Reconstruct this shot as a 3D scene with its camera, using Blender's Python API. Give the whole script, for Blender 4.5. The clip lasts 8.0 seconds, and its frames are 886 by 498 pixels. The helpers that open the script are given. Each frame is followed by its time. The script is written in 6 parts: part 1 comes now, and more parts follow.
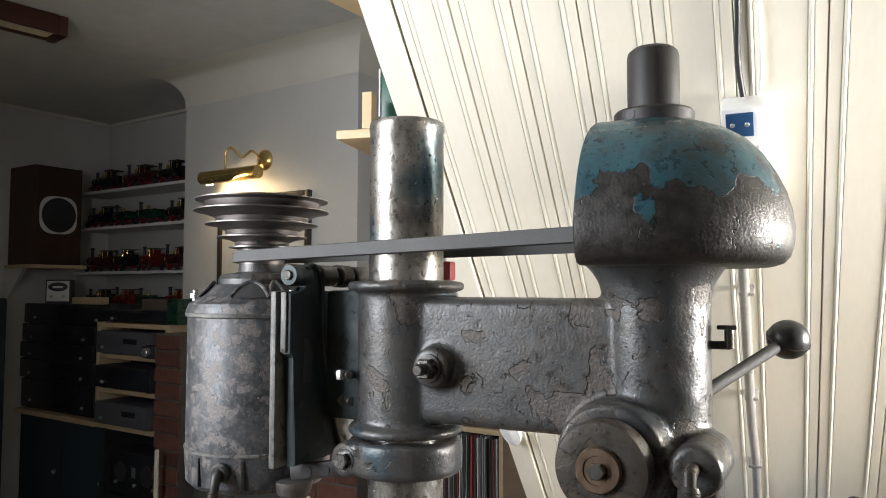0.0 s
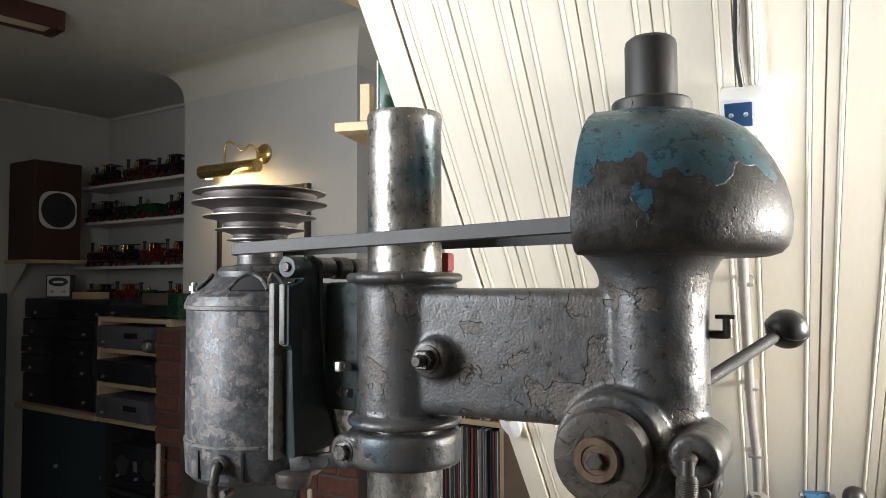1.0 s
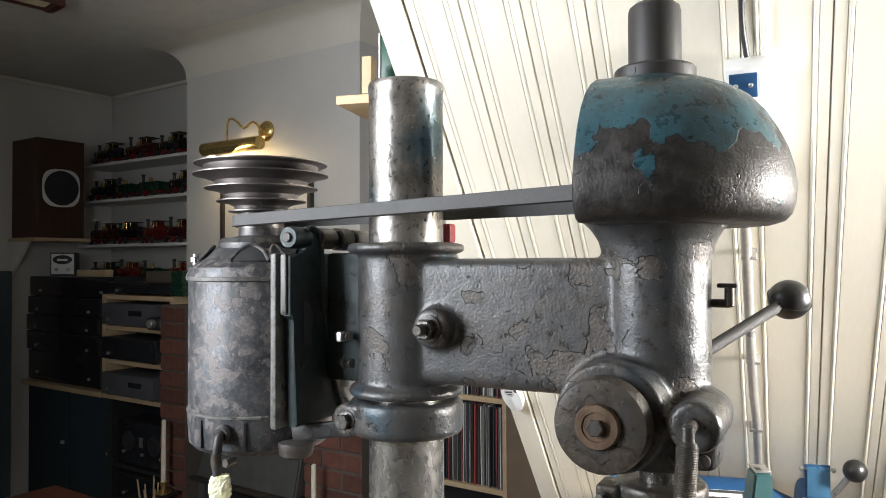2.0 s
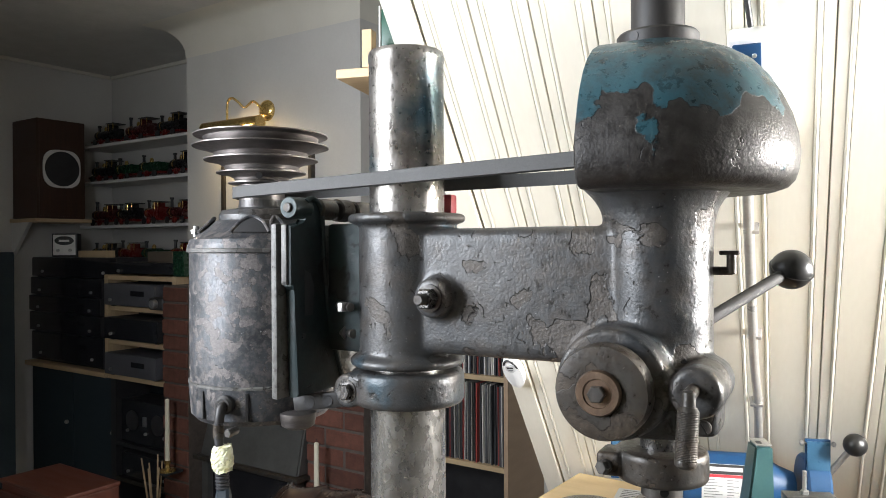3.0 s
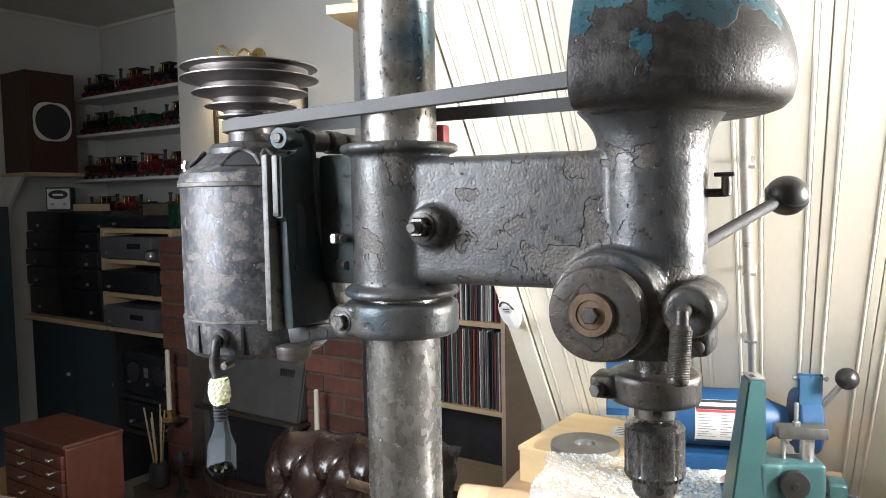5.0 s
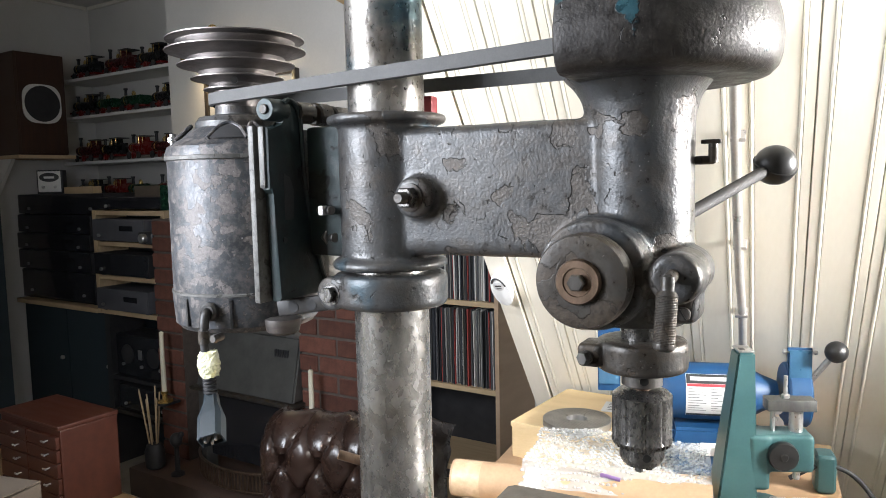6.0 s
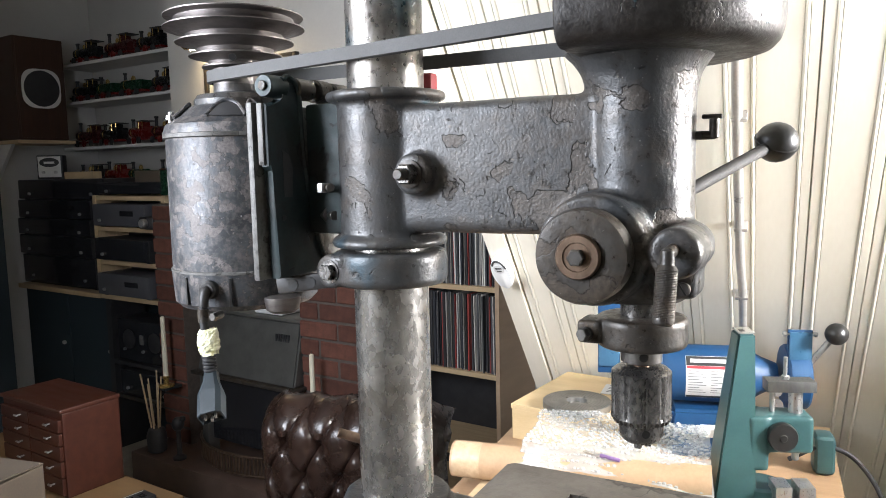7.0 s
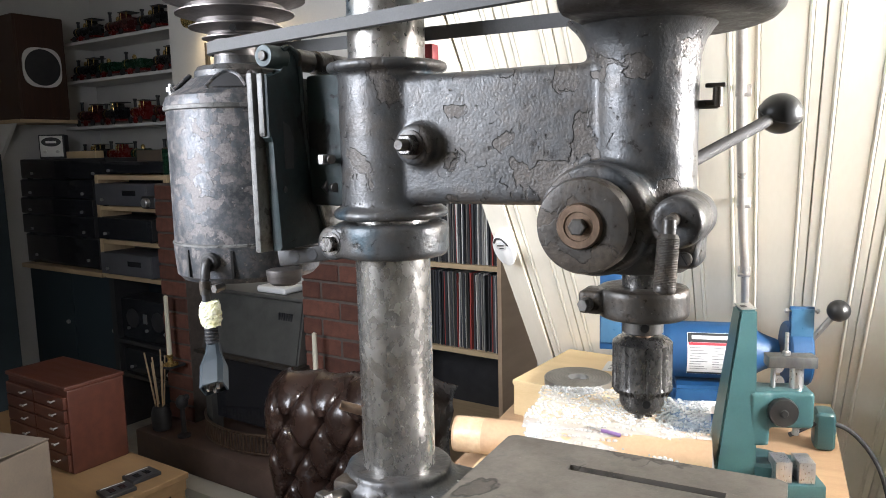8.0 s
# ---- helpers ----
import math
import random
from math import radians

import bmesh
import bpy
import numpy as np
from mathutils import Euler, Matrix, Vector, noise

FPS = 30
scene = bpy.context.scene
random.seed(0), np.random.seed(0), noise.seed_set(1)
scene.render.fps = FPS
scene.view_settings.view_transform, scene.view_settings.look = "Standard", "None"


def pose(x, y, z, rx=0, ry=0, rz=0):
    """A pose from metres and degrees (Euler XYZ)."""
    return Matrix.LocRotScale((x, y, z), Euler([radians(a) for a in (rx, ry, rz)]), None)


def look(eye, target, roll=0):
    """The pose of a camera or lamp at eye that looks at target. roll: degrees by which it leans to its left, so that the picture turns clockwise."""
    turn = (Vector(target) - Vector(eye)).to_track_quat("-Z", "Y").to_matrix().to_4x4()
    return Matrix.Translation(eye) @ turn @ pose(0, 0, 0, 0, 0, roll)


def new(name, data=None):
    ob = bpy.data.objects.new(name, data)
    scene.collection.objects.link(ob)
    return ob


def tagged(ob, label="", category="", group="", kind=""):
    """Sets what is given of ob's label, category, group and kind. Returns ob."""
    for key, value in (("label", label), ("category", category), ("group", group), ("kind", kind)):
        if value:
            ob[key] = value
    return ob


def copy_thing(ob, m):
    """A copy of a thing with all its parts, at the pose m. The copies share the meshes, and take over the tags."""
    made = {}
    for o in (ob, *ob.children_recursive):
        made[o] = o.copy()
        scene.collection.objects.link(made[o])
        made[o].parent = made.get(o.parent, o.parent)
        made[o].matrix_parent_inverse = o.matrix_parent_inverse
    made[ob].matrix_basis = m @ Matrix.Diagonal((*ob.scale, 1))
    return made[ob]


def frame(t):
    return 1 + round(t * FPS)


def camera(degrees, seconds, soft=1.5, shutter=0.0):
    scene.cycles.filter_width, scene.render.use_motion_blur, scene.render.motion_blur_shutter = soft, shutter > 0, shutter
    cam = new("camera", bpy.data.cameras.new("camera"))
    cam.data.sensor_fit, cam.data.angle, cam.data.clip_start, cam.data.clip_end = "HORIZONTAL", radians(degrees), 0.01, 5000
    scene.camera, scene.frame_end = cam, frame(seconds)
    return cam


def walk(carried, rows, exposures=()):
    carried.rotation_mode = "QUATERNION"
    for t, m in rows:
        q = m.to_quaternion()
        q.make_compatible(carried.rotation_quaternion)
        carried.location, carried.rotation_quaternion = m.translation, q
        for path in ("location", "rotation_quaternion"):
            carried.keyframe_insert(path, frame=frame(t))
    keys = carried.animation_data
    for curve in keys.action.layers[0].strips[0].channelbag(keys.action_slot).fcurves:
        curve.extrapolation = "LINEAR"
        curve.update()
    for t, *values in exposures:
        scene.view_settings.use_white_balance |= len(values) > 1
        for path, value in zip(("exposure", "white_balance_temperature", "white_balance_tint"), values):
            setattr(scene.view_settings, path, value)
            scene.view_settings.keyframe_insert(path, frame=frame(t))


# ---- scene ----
cam = camera(62.0, 8.0, 0.9)
PATH = [
    (0, (0.047, 0.046, 1.501), (-0.085, 2.038, 1.611), 0.1),
    (0.5, (0.048, 0.047, 1.499), (-0.084, 2.04, 1.594), -0.0),
    (1, (0.049, 0.047, 1.499), (-0.084, 2.041, 1.591), -0.2),
    (2.5, (0.051, 0.051, 1.484), (-0.095, 2.046, 1.492), -0.2),
    (3, (0.051, 0.052, 1.479), (-0.096, 2.046, 1.467), -0.3),
    (3.5, (0.053, 0.053, 1.474), (-0.094, 2.047, 1.421), -0.4),
    (4, (0.053, 0.055, 1.468), (-0.095, 2.048, 1.401), -0.6),
    (4.5, (0.053, 0.056, 1.462), (-0.094, 2.047, 1.358), -0.8),
    (6, (0.06, 0.057, 1.446), (-0.067, 2.045, 1.26), -1.3),
    (6.5, (0.062, 0.058, 1.44), (-0.066, 2.043, 1.233), -1.4),
    (7, (0.061, 0.058, 1.437), (-0.069, 2.041, 1.216), -1.3),
    (7.5, (0.061, 0.057, 1.433), (-0.07, 2.039, 1.192), -1.6),
    (8, (0.062, 0.058, 1.428), (-0.076, 2.035, 1.157), -1.3),
]
EXPOSURES = [(0.0, -0.12, 6400, 10), (1.0, -0.06, 6380, 10), (2.5, 0.17, 6270, 10), (4.5, 0.44, 6180, 10), (6.0, 0.48, 6150, 11), (8.0, 0.5, 6130, 12)]
walk(cam, [(t, look(eye, target, roll)) for t, eye, target, roll in PATH], EXPOSURES)

# ---- frames of reference ----
# the room: V runs along the chimney wall, U goes into the room
ROOM = pose(0, 0, 0, 0, 0, -30)
# the sloping ceiling: H across the boards, D down the slope, N into the room
SLOPE_D = Vector((0.2276, 0.6153, -0.755)).normalized()
SLOPE_H = Vector((0.938, -0.347, 0)).normalized()
SLOPE_N = SLOPE_D.cross(SLOPE_H).normalized()
if SLOPE_N.z > 0:
    SLOPE_N = -SLOPE_N
SLOPE_AT = Vector((0.527, 1.395, 1.247))
SLOPE_O = SLOPE_AT - SLOPE_H * SLOPE_AT.dot(SLOPE_H)
SLOPE = Matrix((SLOPE_H, -SLOPE_D, SLOPE_N)).transposed().to_4x4()
SLOPE.translation = SLOPE_O
BENCH_Z, CEILING_Z = 0.885, 2.585
DRILL = Matrix.Translation((-0.037, 0.769, 0)) @ pose(0, 0, 0, 0, 0, -23.7)


# ---- light ----
def area(name, m, sx, sy, watts, colour):
    data = bpy.data.lights.new(name, "AREA")
    data.shape, data.size, data.size_y, data.energy, data.color = "RECTANGLE", sx, sy, watts, colour
    ob = new(name, data)
    ob.matrix_world = m
    return ob


world = bpy.data.worlds.new("sky")
scene.world = world
world.use_nodes = True
wn = world.node_tree.nodes
sky = wn.new("ShaderNodeTexSky")
sky.sky_type, sky.sun_disc, sky.sun_elevation, sky.sun_rotation = "NISHITA", False, radians(38), radians(120)
wn["Background"].inputs[1].default_value = 0.1
world.node_tree.links.new(sky.outputs[0], wn["Background"].inputs[0])
GABLE = pose(0, 0, 0, 0, 0, -20.3)
# daylight in the gable window beside the slope and in the window behind the camera
RIGHT_WINDOW = GABLE @ Vector((1.2, 1.12, 1.56))
LEFT_WINDOW = ROOM @ Vector((-1.1, -0.28, 1.75))
area("gable_daylight", look(RIGHT_WINDOW, RIGHT_WINDOW - SLOPE_H), 0.34, 0.32, 112, (1.0, 0.97, 0.925))
area("rear_daylight", look(LEFT_WINDOW, LEFT_WINDOW + (ROOM.to_3x3() @ Vector((0, 1, 0)))), 0.72, 0.78, 38, (0.93, 0.96, 1.0))


# ---- materials ----
def tree(name):
    m = bpy.data.materials.new(name)
    m.use_nodes = True
    t = m.node_tree
    return m, t, t.nodes["Principled BSDF"]


def node(t, kind, **inputs):
    n = t.nodes.new(kind)
    for k, v in inputs.items():
        n.inputs[k.replace("_", " ")].default_value = v
    return n


def ramp(t, source, stops):
    r = t.nodes.new("ShaderNodeValToRGB")
    while len(r.color_ramp.elements) < len(stops):
        r.color_ramp.elements.new(0.5)
    for e, (p, c) in zip(r.color_ramp.elements, stops):
        e.position = p
        e.color = (*c, 1) if len(c) == 3 else (c[0], c[0], c[0], 1)
    t.links.new(source, r.inputs[0])
    return r


def mixed(t, fac, a, b):
    m = t.nodes.new("ShaderNodeMix")
    m.data_type = "RGBA"
    t.links.new(fac, m.inputs[0])
    for s, v in ((m.inputs[6], a), (m.inputs[7], b)):
        if isinstance(v, tuple):
            s.default_value = (*v, 1)
        else:
            t.links.new(v, s)
    return m.outputs[2]


def surface(name, dark, light, scale=40, rough=0.6, metal=0.0, bump=0.15, fine=260, spread=0.25, stretch=(1, 1, 1), coat=0.0, per_object=0.0):
    """A painted, wooden, cloth or stone surface: two scales of variation, and grain."""
    m, t, b = tree(name)
    co = node(t, "ShaderNodeTexCoord")
    mp = node(t, "ShaderNodeMapping", Scale=stretch)
    t.links.new(co.outputs["Object"], mp.inputs[0])
    big = node(t, "ShaderNodeTexNoise", Scale=scale, Detail=5, Roughness=0.6)
    small = node(t, "ShaderNodeTexNoise", Scale=fine, Detail=3)
    for n in (big, small):
        t.links.new(mp.outputs[0], n.inputs[0])
    add = node(t, "ShaderNodeMath")
    add.operation = "MULTIPLY_ADD"
    t.links.new(small.outputs[0], add.inputs[0])
    add.inputs[1].default_value = 0.35
    t.links.new(big.outputs[0], add.inputs[2])
    r = ramp(t, add.outputs[0], ((0.675 - spread, dark), (0.675 + spread, light)))
    colour = r.outputs[0]
    if per_object:
        info = node(t, "ShaderNodeObjectInfo")
        hsv = node(t, "ShaderNodeHueSaturation")
        mm = node(t, "ShaderNodeMapRange", To_Min=1 - per_object, To_Max=1 + per_object)
        t.links.new(info.outputs["Random"], mm.inputs[0])
        t.links.new(mm.outputs[0], hsv.inputs["Value"])
        t.links.new(colour, hsv.inputs["Color"])
        colour = hsv.outputs[0]
    t.links.new(colour, b.inputs["Base Color"])
    rr = node(t, "ShaderNodeMapRange", To_Min=max(rough - 0.12, 0.03), To_Max=min(rough + 0.15, 1))
    t.links.new(big.outputs[0], rr.inputs[0])
    t.links.new(rr.outputs[0], b.inputs["Roughness"])
    b.inputs["Metallic"].default_value = metal
    b.inputs["Coat Weight"].default_value = coat
    bp = node(t, "ShaderNodeBump", Strength=bump, Distance=0.002)
    t.links.new(add.outputs[0], bp.inputs["Height"])
    t.links.new(bp.outputs[0], b.inputs["Normal"])
    return m


def worn_iron(name, paint, paint2, under, bare, cover=0.5, scale=22, rough=0.42, bumpy=0.5, bared=0.0, smear=None, cracks=0.5):
    """Old machine paint over cast iron: crisp flakes, cracks, oily grime and specks of bare metal."""
    m, t, b = tree(name)

    def sums(op, x, y, z=None):
        n = node(t, "ShaderNodeMath")
        n.operation = op
        for k, v in enumerate((x, y, z)):
            if v is None:
                continue
            if isinstance(v, (int, float)):
                n.inputs[k].default_value = v
            else:
                t.links.new(v, n.inputs[k])
        return n.outputs[0]

    co = node(t, "ShaderNodeTexCoord")
    place = co.outputs["Object"]

    def clouds(size, detail, grain=0.55, bend=0.0):
        n = node(t, "ShaderNodeTexNoise", Scale=size, Detail=detail, Roughness=grain, Distortion=bend)
        t.links.new(place, n.inputs[0])
        return n

    flake = clouds(scale, 5, 0.5, 0.25).outputs[0]
    tone = clouds(scale * 0.5, 4).outputs[0]
    grit = clouds(380, 3).outputs[0]
    dirt = clouds(scale * 5, 5, 0.65).outputs[0]
    speck = clouds(420, 2).outputs[0]
    where = clouds(scale * 0.7, 2).outputs[0]
    bend = clouds(scale * 3, 3)
    shift = node(t, "ShaderNodeVectorMath")
    shift.operation = "MULTIPLY_ADD"
    t.links.new(bend.outputs["Color"], shift.inputs[0])
    shift.inputs[1].default_value = (0.025, 0.025, 0.025)
    t.links.new(place, shift.inputs[2])
    cell = node(t, "ShaderNodeTexVoronoi", Scale=scale * 1.9)
    cell.feature = "DISTANCE_TO_EDGE"
    t.links.new(shift.outputs[0], cell.inputs[0])
    line = ramp(t, cell.outputs["Distance"], ((0.006, (1,)), (0.02, (0,)))).outputs[0]
    some = ramp(t, clouds(scale * 2.2, 2).outputs[0], ((0.68 - 0.12 * cracks, (0,)), (0.72 - 0.12 * cracks, (1,)))).outputs[0]
    crack = sums("MULTIPLY", line, some)
    lost = flake
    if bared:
        # paint worn away further down; the teal left on top is lightened for sheen
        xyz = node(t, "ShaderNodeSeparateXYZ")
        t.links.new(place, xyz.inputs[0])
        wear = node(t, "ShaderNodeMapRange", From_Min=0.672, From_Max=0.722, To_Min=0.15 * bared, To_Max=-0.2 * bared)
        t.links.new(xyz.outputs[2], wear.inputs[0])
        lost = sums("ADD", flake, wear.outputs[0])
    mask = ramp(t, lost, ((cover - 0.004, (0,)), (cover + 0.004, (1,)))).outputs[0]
    edge = ramp(t, lost, ((cover - 0.008, (0,)), (cover - 0.001, (1,)), (cover + 0.004, (1,)), (cover + 0.012, (0,)))).outputs[0]
    coat = ramp(t, tone, ((0.38, paint), (0.62, paint2))).outputs[0]
    if smear:
        coat = mixed(t, ramp(t, where, ((0.57, (0,)), (0.68, (0.8,)))).outputs[0], coat, smear)
    below = mixed(t, ramp(t, dirt, ((0.4, (0,)), (0.62, (1,)))).outputs[0], tuple(c * 0.7 for c in under), tuple(c * 1.25 for c in under))
    grime = clouds(scale * 1.7, 6, 0.7).outputs[0]
    coat = mixed(t, ramp(t, grime, ((0.45, (0,)), (0.64, (0.8,)))).outputs[0], coat, under)
    coat = mixed(t, ramp(t, dirt, ((0.34, (0.6,)), (0.46, (0,)))).outputs[0], coat, tuple(c * 0.4 for c in under))
    coat = mixed(t, mask, coat, below)
    coat = mixed(t, sums("MAXIMUM", sums("MULTIPLY", edge, 0.8), crack), coat, tuple(c * 0.25 for c in under))
    rub = ramp(t, speck, ((0.7, (0,)), (0.77, (0.9,)))).outputs[0]
    coat = mixed(t, rub, coat, bare)
    t.links.new(coat, b.inputs["Base Color"])
    rr = node(t, "ShaderNodeMapRange", From_Min=0.3, From_Max=0.7, To_Min=max(rough - 0.12, 0.08), To_Max=rough + 0.16)
    t.links.new(dirt, rr.inputs[0])
    t.links.new(sums("MULTIPLY_ADD", mask, 0.14, rr.outputs[0]), b.inputs["Roughness"])
    b.inputs["Metallic"].default_value = 0.25
    pits = ramp(t, clouds(150, 4, 0.6).outputs[0], ((0.36, (0,)), (0.5, (1,)))).outputs[0]
    relief = sums("MULTIPLY_ADD", grit, 0.11, sums("MULTIPLY_ADD", mask, -0.2, sums("MULTIPLY_ADD", pits, 0.015, sums("MULTIPLY", dirt, 0.12))))
    relief = sums("MULTIPLY_ADD", sums("MULTIPLY", grit, mask), 0.12, relief)
    relief = sums("MULTIPLY_ADD", crack, -0.25, relief)
    bp = node(t, "ShaderNodeBump", Strength=bumpy, Distance=0.004)
    t.links.new(relief, bp.inputs["Height"])
    t.links.new(bp.outputs[0], b.inputs["Normal"])
    return m


def steel(name, dark, light, rough=0.3, scale=30, stretch=(1, 1, 0.35), bump=0.1, stain=None):
    m, t, b = tree(name)
    co = node(t, "ShaderNodeTexCoord")
    mp = node(t, "ShaderNodeMapping", Scale=stretch)
    t.links.new(co.outputs["Object"], mp.inputs[0])
    big = node(t, "ShaderNodeTexNoise", Scale=scale, Detail=6, Roughness=0.65)
    small = node(t, "ShaderNodeTexNoise", Scale=scale * 9, Detail=4)
    for n in (big, small):
        t.links.new(mp.outputs[0], n.inputs[0])
    c = ramp(t, big.outputs[0], ((0.3, dark), (0.7, light))).outputs[0]
    if stain:
        s = node(t, "ShaderNodeTexNoise", Scale=scale * 0.5, Detail=5, Roughness=0.6)
        t.links.new(co.outputs["Object"], s.inputs[0])
        c = mixed(t, ramp(t, s.outputs[0], ((0.52, (0,)), (0.66, (0.85,)))).outputs[0], c, stain)
    t.links.new(c, b.inputs["Base Color"])
    b.inputs["Metallic"].default_value = 0.85
    rr = node(t, "ShaderNodeMapRange", To_Min=rough - 0.12, To_Max=rough + 0.22)
    t.links.new(small.outputs[0], rr.inputs[0])
    t.links.new(rr.outputs[0], b.inputs["Roughness"])
    bp = node(t, "ShaderNodeBump", Strength=bump, Distance=0.001)
    t.links.new(small.outputs[0], bp.inputs["Height"])
    t.links.new(bp.outputs[0], b.inputs["Normal"])
    return m


def glowing(name, colour, strength):
    m, t, b = tree(name)
    b.inputs["Base Color"].default_value = (*colour, 1)
    b.inputs["Emission Color"].default_value = (*colour, 1)
    b.inputs["Emission Strength"].default_value = strength
    return m


CAST = worn_iron("oily blue-grey machine paint", (0.033, 0.036, 0.039), (0.064, 0.063, 0.062), (0.066, 0.057, 0.049), (0.28, 0.27, 0.26), 0.572, 20, 0.36, 0.8, 0.0, (0.02, 0.048, 0.066), 0.65)
# real flaking teal, its colour lightened to paint in the sheen on top
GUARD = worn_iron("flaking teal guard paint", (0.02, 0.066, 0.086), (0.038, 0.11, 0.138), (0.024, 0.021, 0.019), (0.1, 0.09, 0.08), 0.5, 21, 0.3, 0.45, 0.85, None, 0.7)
MOTOR = worn_iron("scuffed grey motor paint", (0.022, 0.025, 0.029), (0.06, 0.064, 0.071), (0.115, 0.103, 0.098), (0.3, 0.29, 0.29), 0.55, 70, 0.42, 0.3, 0.0, None, 0.0)
BRACKET = worn_iron("dark green bracket paint", (0.009, 0.019, 0.02), (0.017, 0.03, 0.031), (0.018, 0.018, 0.017), (0.04, 0.04, 0.038), 0.62, 14, 0.5, 0.25)
EDGE = worn_iron("worn light bracket edge", (0.1, 0.098, 0.092), (0.155, 0.15, 0.142), (0.07, 0.066, 0.06), (0.2, 0.2, 0.2), 0.6, 40, 0.5)
RUSTY = worn_iron("browned iron", (0.03, 0.028, 0.025), (0.052, 0.046, 0.04), (0.05, 0.038, 0.027), (0.16, 0.15, 0.135), 0.56, 32, 0.36, 0.4, 0.0, None, 0.5)
COLUMN = steel("stained bright steel column", (0.15, 0.14, 0.128), (0.42, 0.405, 0.38), 0.22, 14, (1, 1, 0.7), 0.05, (0.13, 0.105, 0.08))
COLUMN_TOP = steel("stained steel column with blue smears", (0.1, 0.088, 0.076), (0.44, 0.42, 0.395), 0.26, 24, (1, 1, 0.8), 0.4, (0.07, 0.12, 0.145))
BRIGHT = steel("bright turned steel", (0.42, 0.41, 0.4), (0.56, 0.55, 0.54), 0.27, 60)
PULLEY = steel("turned grey pulley steel", (0.1, 0.09, 0.085), (0.27, 0.245, 0.235), 0.36, 50, (0.3, 0.3, 1.5))
DARK_STEEL = steel("dark oily steel", (0.06, 0.056, 0.052), (0.17, 0.162, 0.152), 0.34, 60)
CHUCK = steel("worn black chuck steel", (0.045, 0.043, 0.041), (0.22, 0.21, 0.2), 0.24, 45, (1, 1, 0.5), 0.12)
BLACK_BAR = surface("blackened steel bar", (0.012, 0.011, 0.0105), (0.028, 0.025, 0.023), 50, 0.5, 0.0, 0.08, 500, 0.3, (1, 1, 0.3))
BRASS = steel("dull brass", (0.1, 0.068, 0.047), (0.24, 0.168, 0.12), 0.36, 90)
POLISHED_BRASS = steel("polished brass", (0.5, 0.33, 0.1), (0.75, 0.55, 0.22), 0.2, 60)
BELT = surface("grey rubber belt", (0.042, 0.041, 0.04), (0.075, 0.074, 0.072), 30, 0.65, 0, 0.2, 600)
BLACK_PLASTIC = surface("black plastic", (0.01, 0.01, 0.01), (0.022, 0.021, 0.02), 30, 0.34, 0, 0.03)
MATT_BLACK = surface("matt black casing", (0.015, 0.015, 0.017), (0.034, 0.033, 0.034), 20, 0.5, 0, 0.05)
GREY_PLASTIC = surface("blue-grey plastic", (0.013, 0.019, 0.024), (0.025, 0.034, 0.041), 60, 0.4, 0, 0.05)
TAPE = surface("yellowish crinkled tape", (0.75, 0.72, 0.35), (0.9, 0.9, 0.78), 90, 0.25, 0, 0.6, 200)
CREAM = surface("cream gloss paint", (0.7, 0.655, 0.55), (0.8, 0.76, 0.66), 6, 0.34, 0, 0.06, 160, 0.3, (1, 0.25, 1))
WALL = surface("warm white emulsion", (0.5, 0.485, 0.455), (0.58, 0.565, 0.53), 2.2, 0.85, 0, 0.25, 120)
CEIL = surface("stippled ceiling paint", (0.5, 0.49, 0.455), (0.6, 0.585, 0.55), 9, 0.85, 0, 0.9, 60)
COVING = surface("cream coving paint", (0.58, 0.55, 0.47), (0.66, 0.63, 0.55), 4, 0.7, 0, 0.05)
CARPET = surface("beige carpet", (0.3, 0.27, 0.22), (0.42, 0.38, 0.31), 12, 0.95, 0, 0.8, 420)
BRICK = surface("red brick", (0.078, 0.028, 0.018), (0.16, 0.063, 0.042), 30, 0.85, 0, 0.6, 240, 0.25, (1, 1, 1), 0, 0.28)
MORTAR = surface("grey mortar", (0.07, 0.055, 0.045), (0.12, 0.095, 0.08), 40, 0.9, 0, 0.5)
STONE = surface("dark hearth tile", (0.07, 0.045, 0.035), (0.14, 0.09, 0.07), 12, 0.45, 0, 0.2)
PINE = surface("pale pine", (0.42, 0.3, 0.165), (0.58, 0.44, 0.27), 7, 0.55, 0, 0.1, 120, 0.3, (1, 8, 1))
PLY = surface("yellow plywood", (0.56, 0.4, 0.2), (0.7, 0.53, 0.3), 6, 0.5, 0, 0.06, 160, 0.3, (1, 5, 5))
SHELF_WHITE = surface("white shelf paint", (0.62, 0.61, 0.58), (0.72, 0.71, 0.68), 12, 0.5, 0, 0.04)
TEAK = surface("dark teak veneer", (0.03, 0.0135, 0.008), (0.062, 0.027, 0.014), 8, 0.45, 0, 0.08, 150, 0.3, (6, 1, 0.6))
MAHOGANY = surface("red mahogany", (0.032, 0.0085, 0.005), (0.07, 0.02, 0.01), 7, 0.35, 0, 0.06, 160, 0.3, (1, 5, 5))
LEATHER = surface("dark brown leather", (0.012, 0.0065, 0.005), (0.032, 0.017, 0.012), 14, 0.26, 0, 0.25, 320)
CARD = surface("brown cardboard", (0.34, 0.215, 0.12), (0.46, 0.31, 0.185), 10, 0.7, 0, 0.08, 200)
CARTON = surface("dull brown carton board", (0.065, 0.048, 0.034), (0.1, 0.076, 0.053), 10, 0.8, 0, 0.08, 200)
GREEN_CAST = surface("turquoise green enamel", (0.028, 0.075, 0.078), (0.042, 0.102, 0.104), 20, 0.35, 0, 0.12, 300)
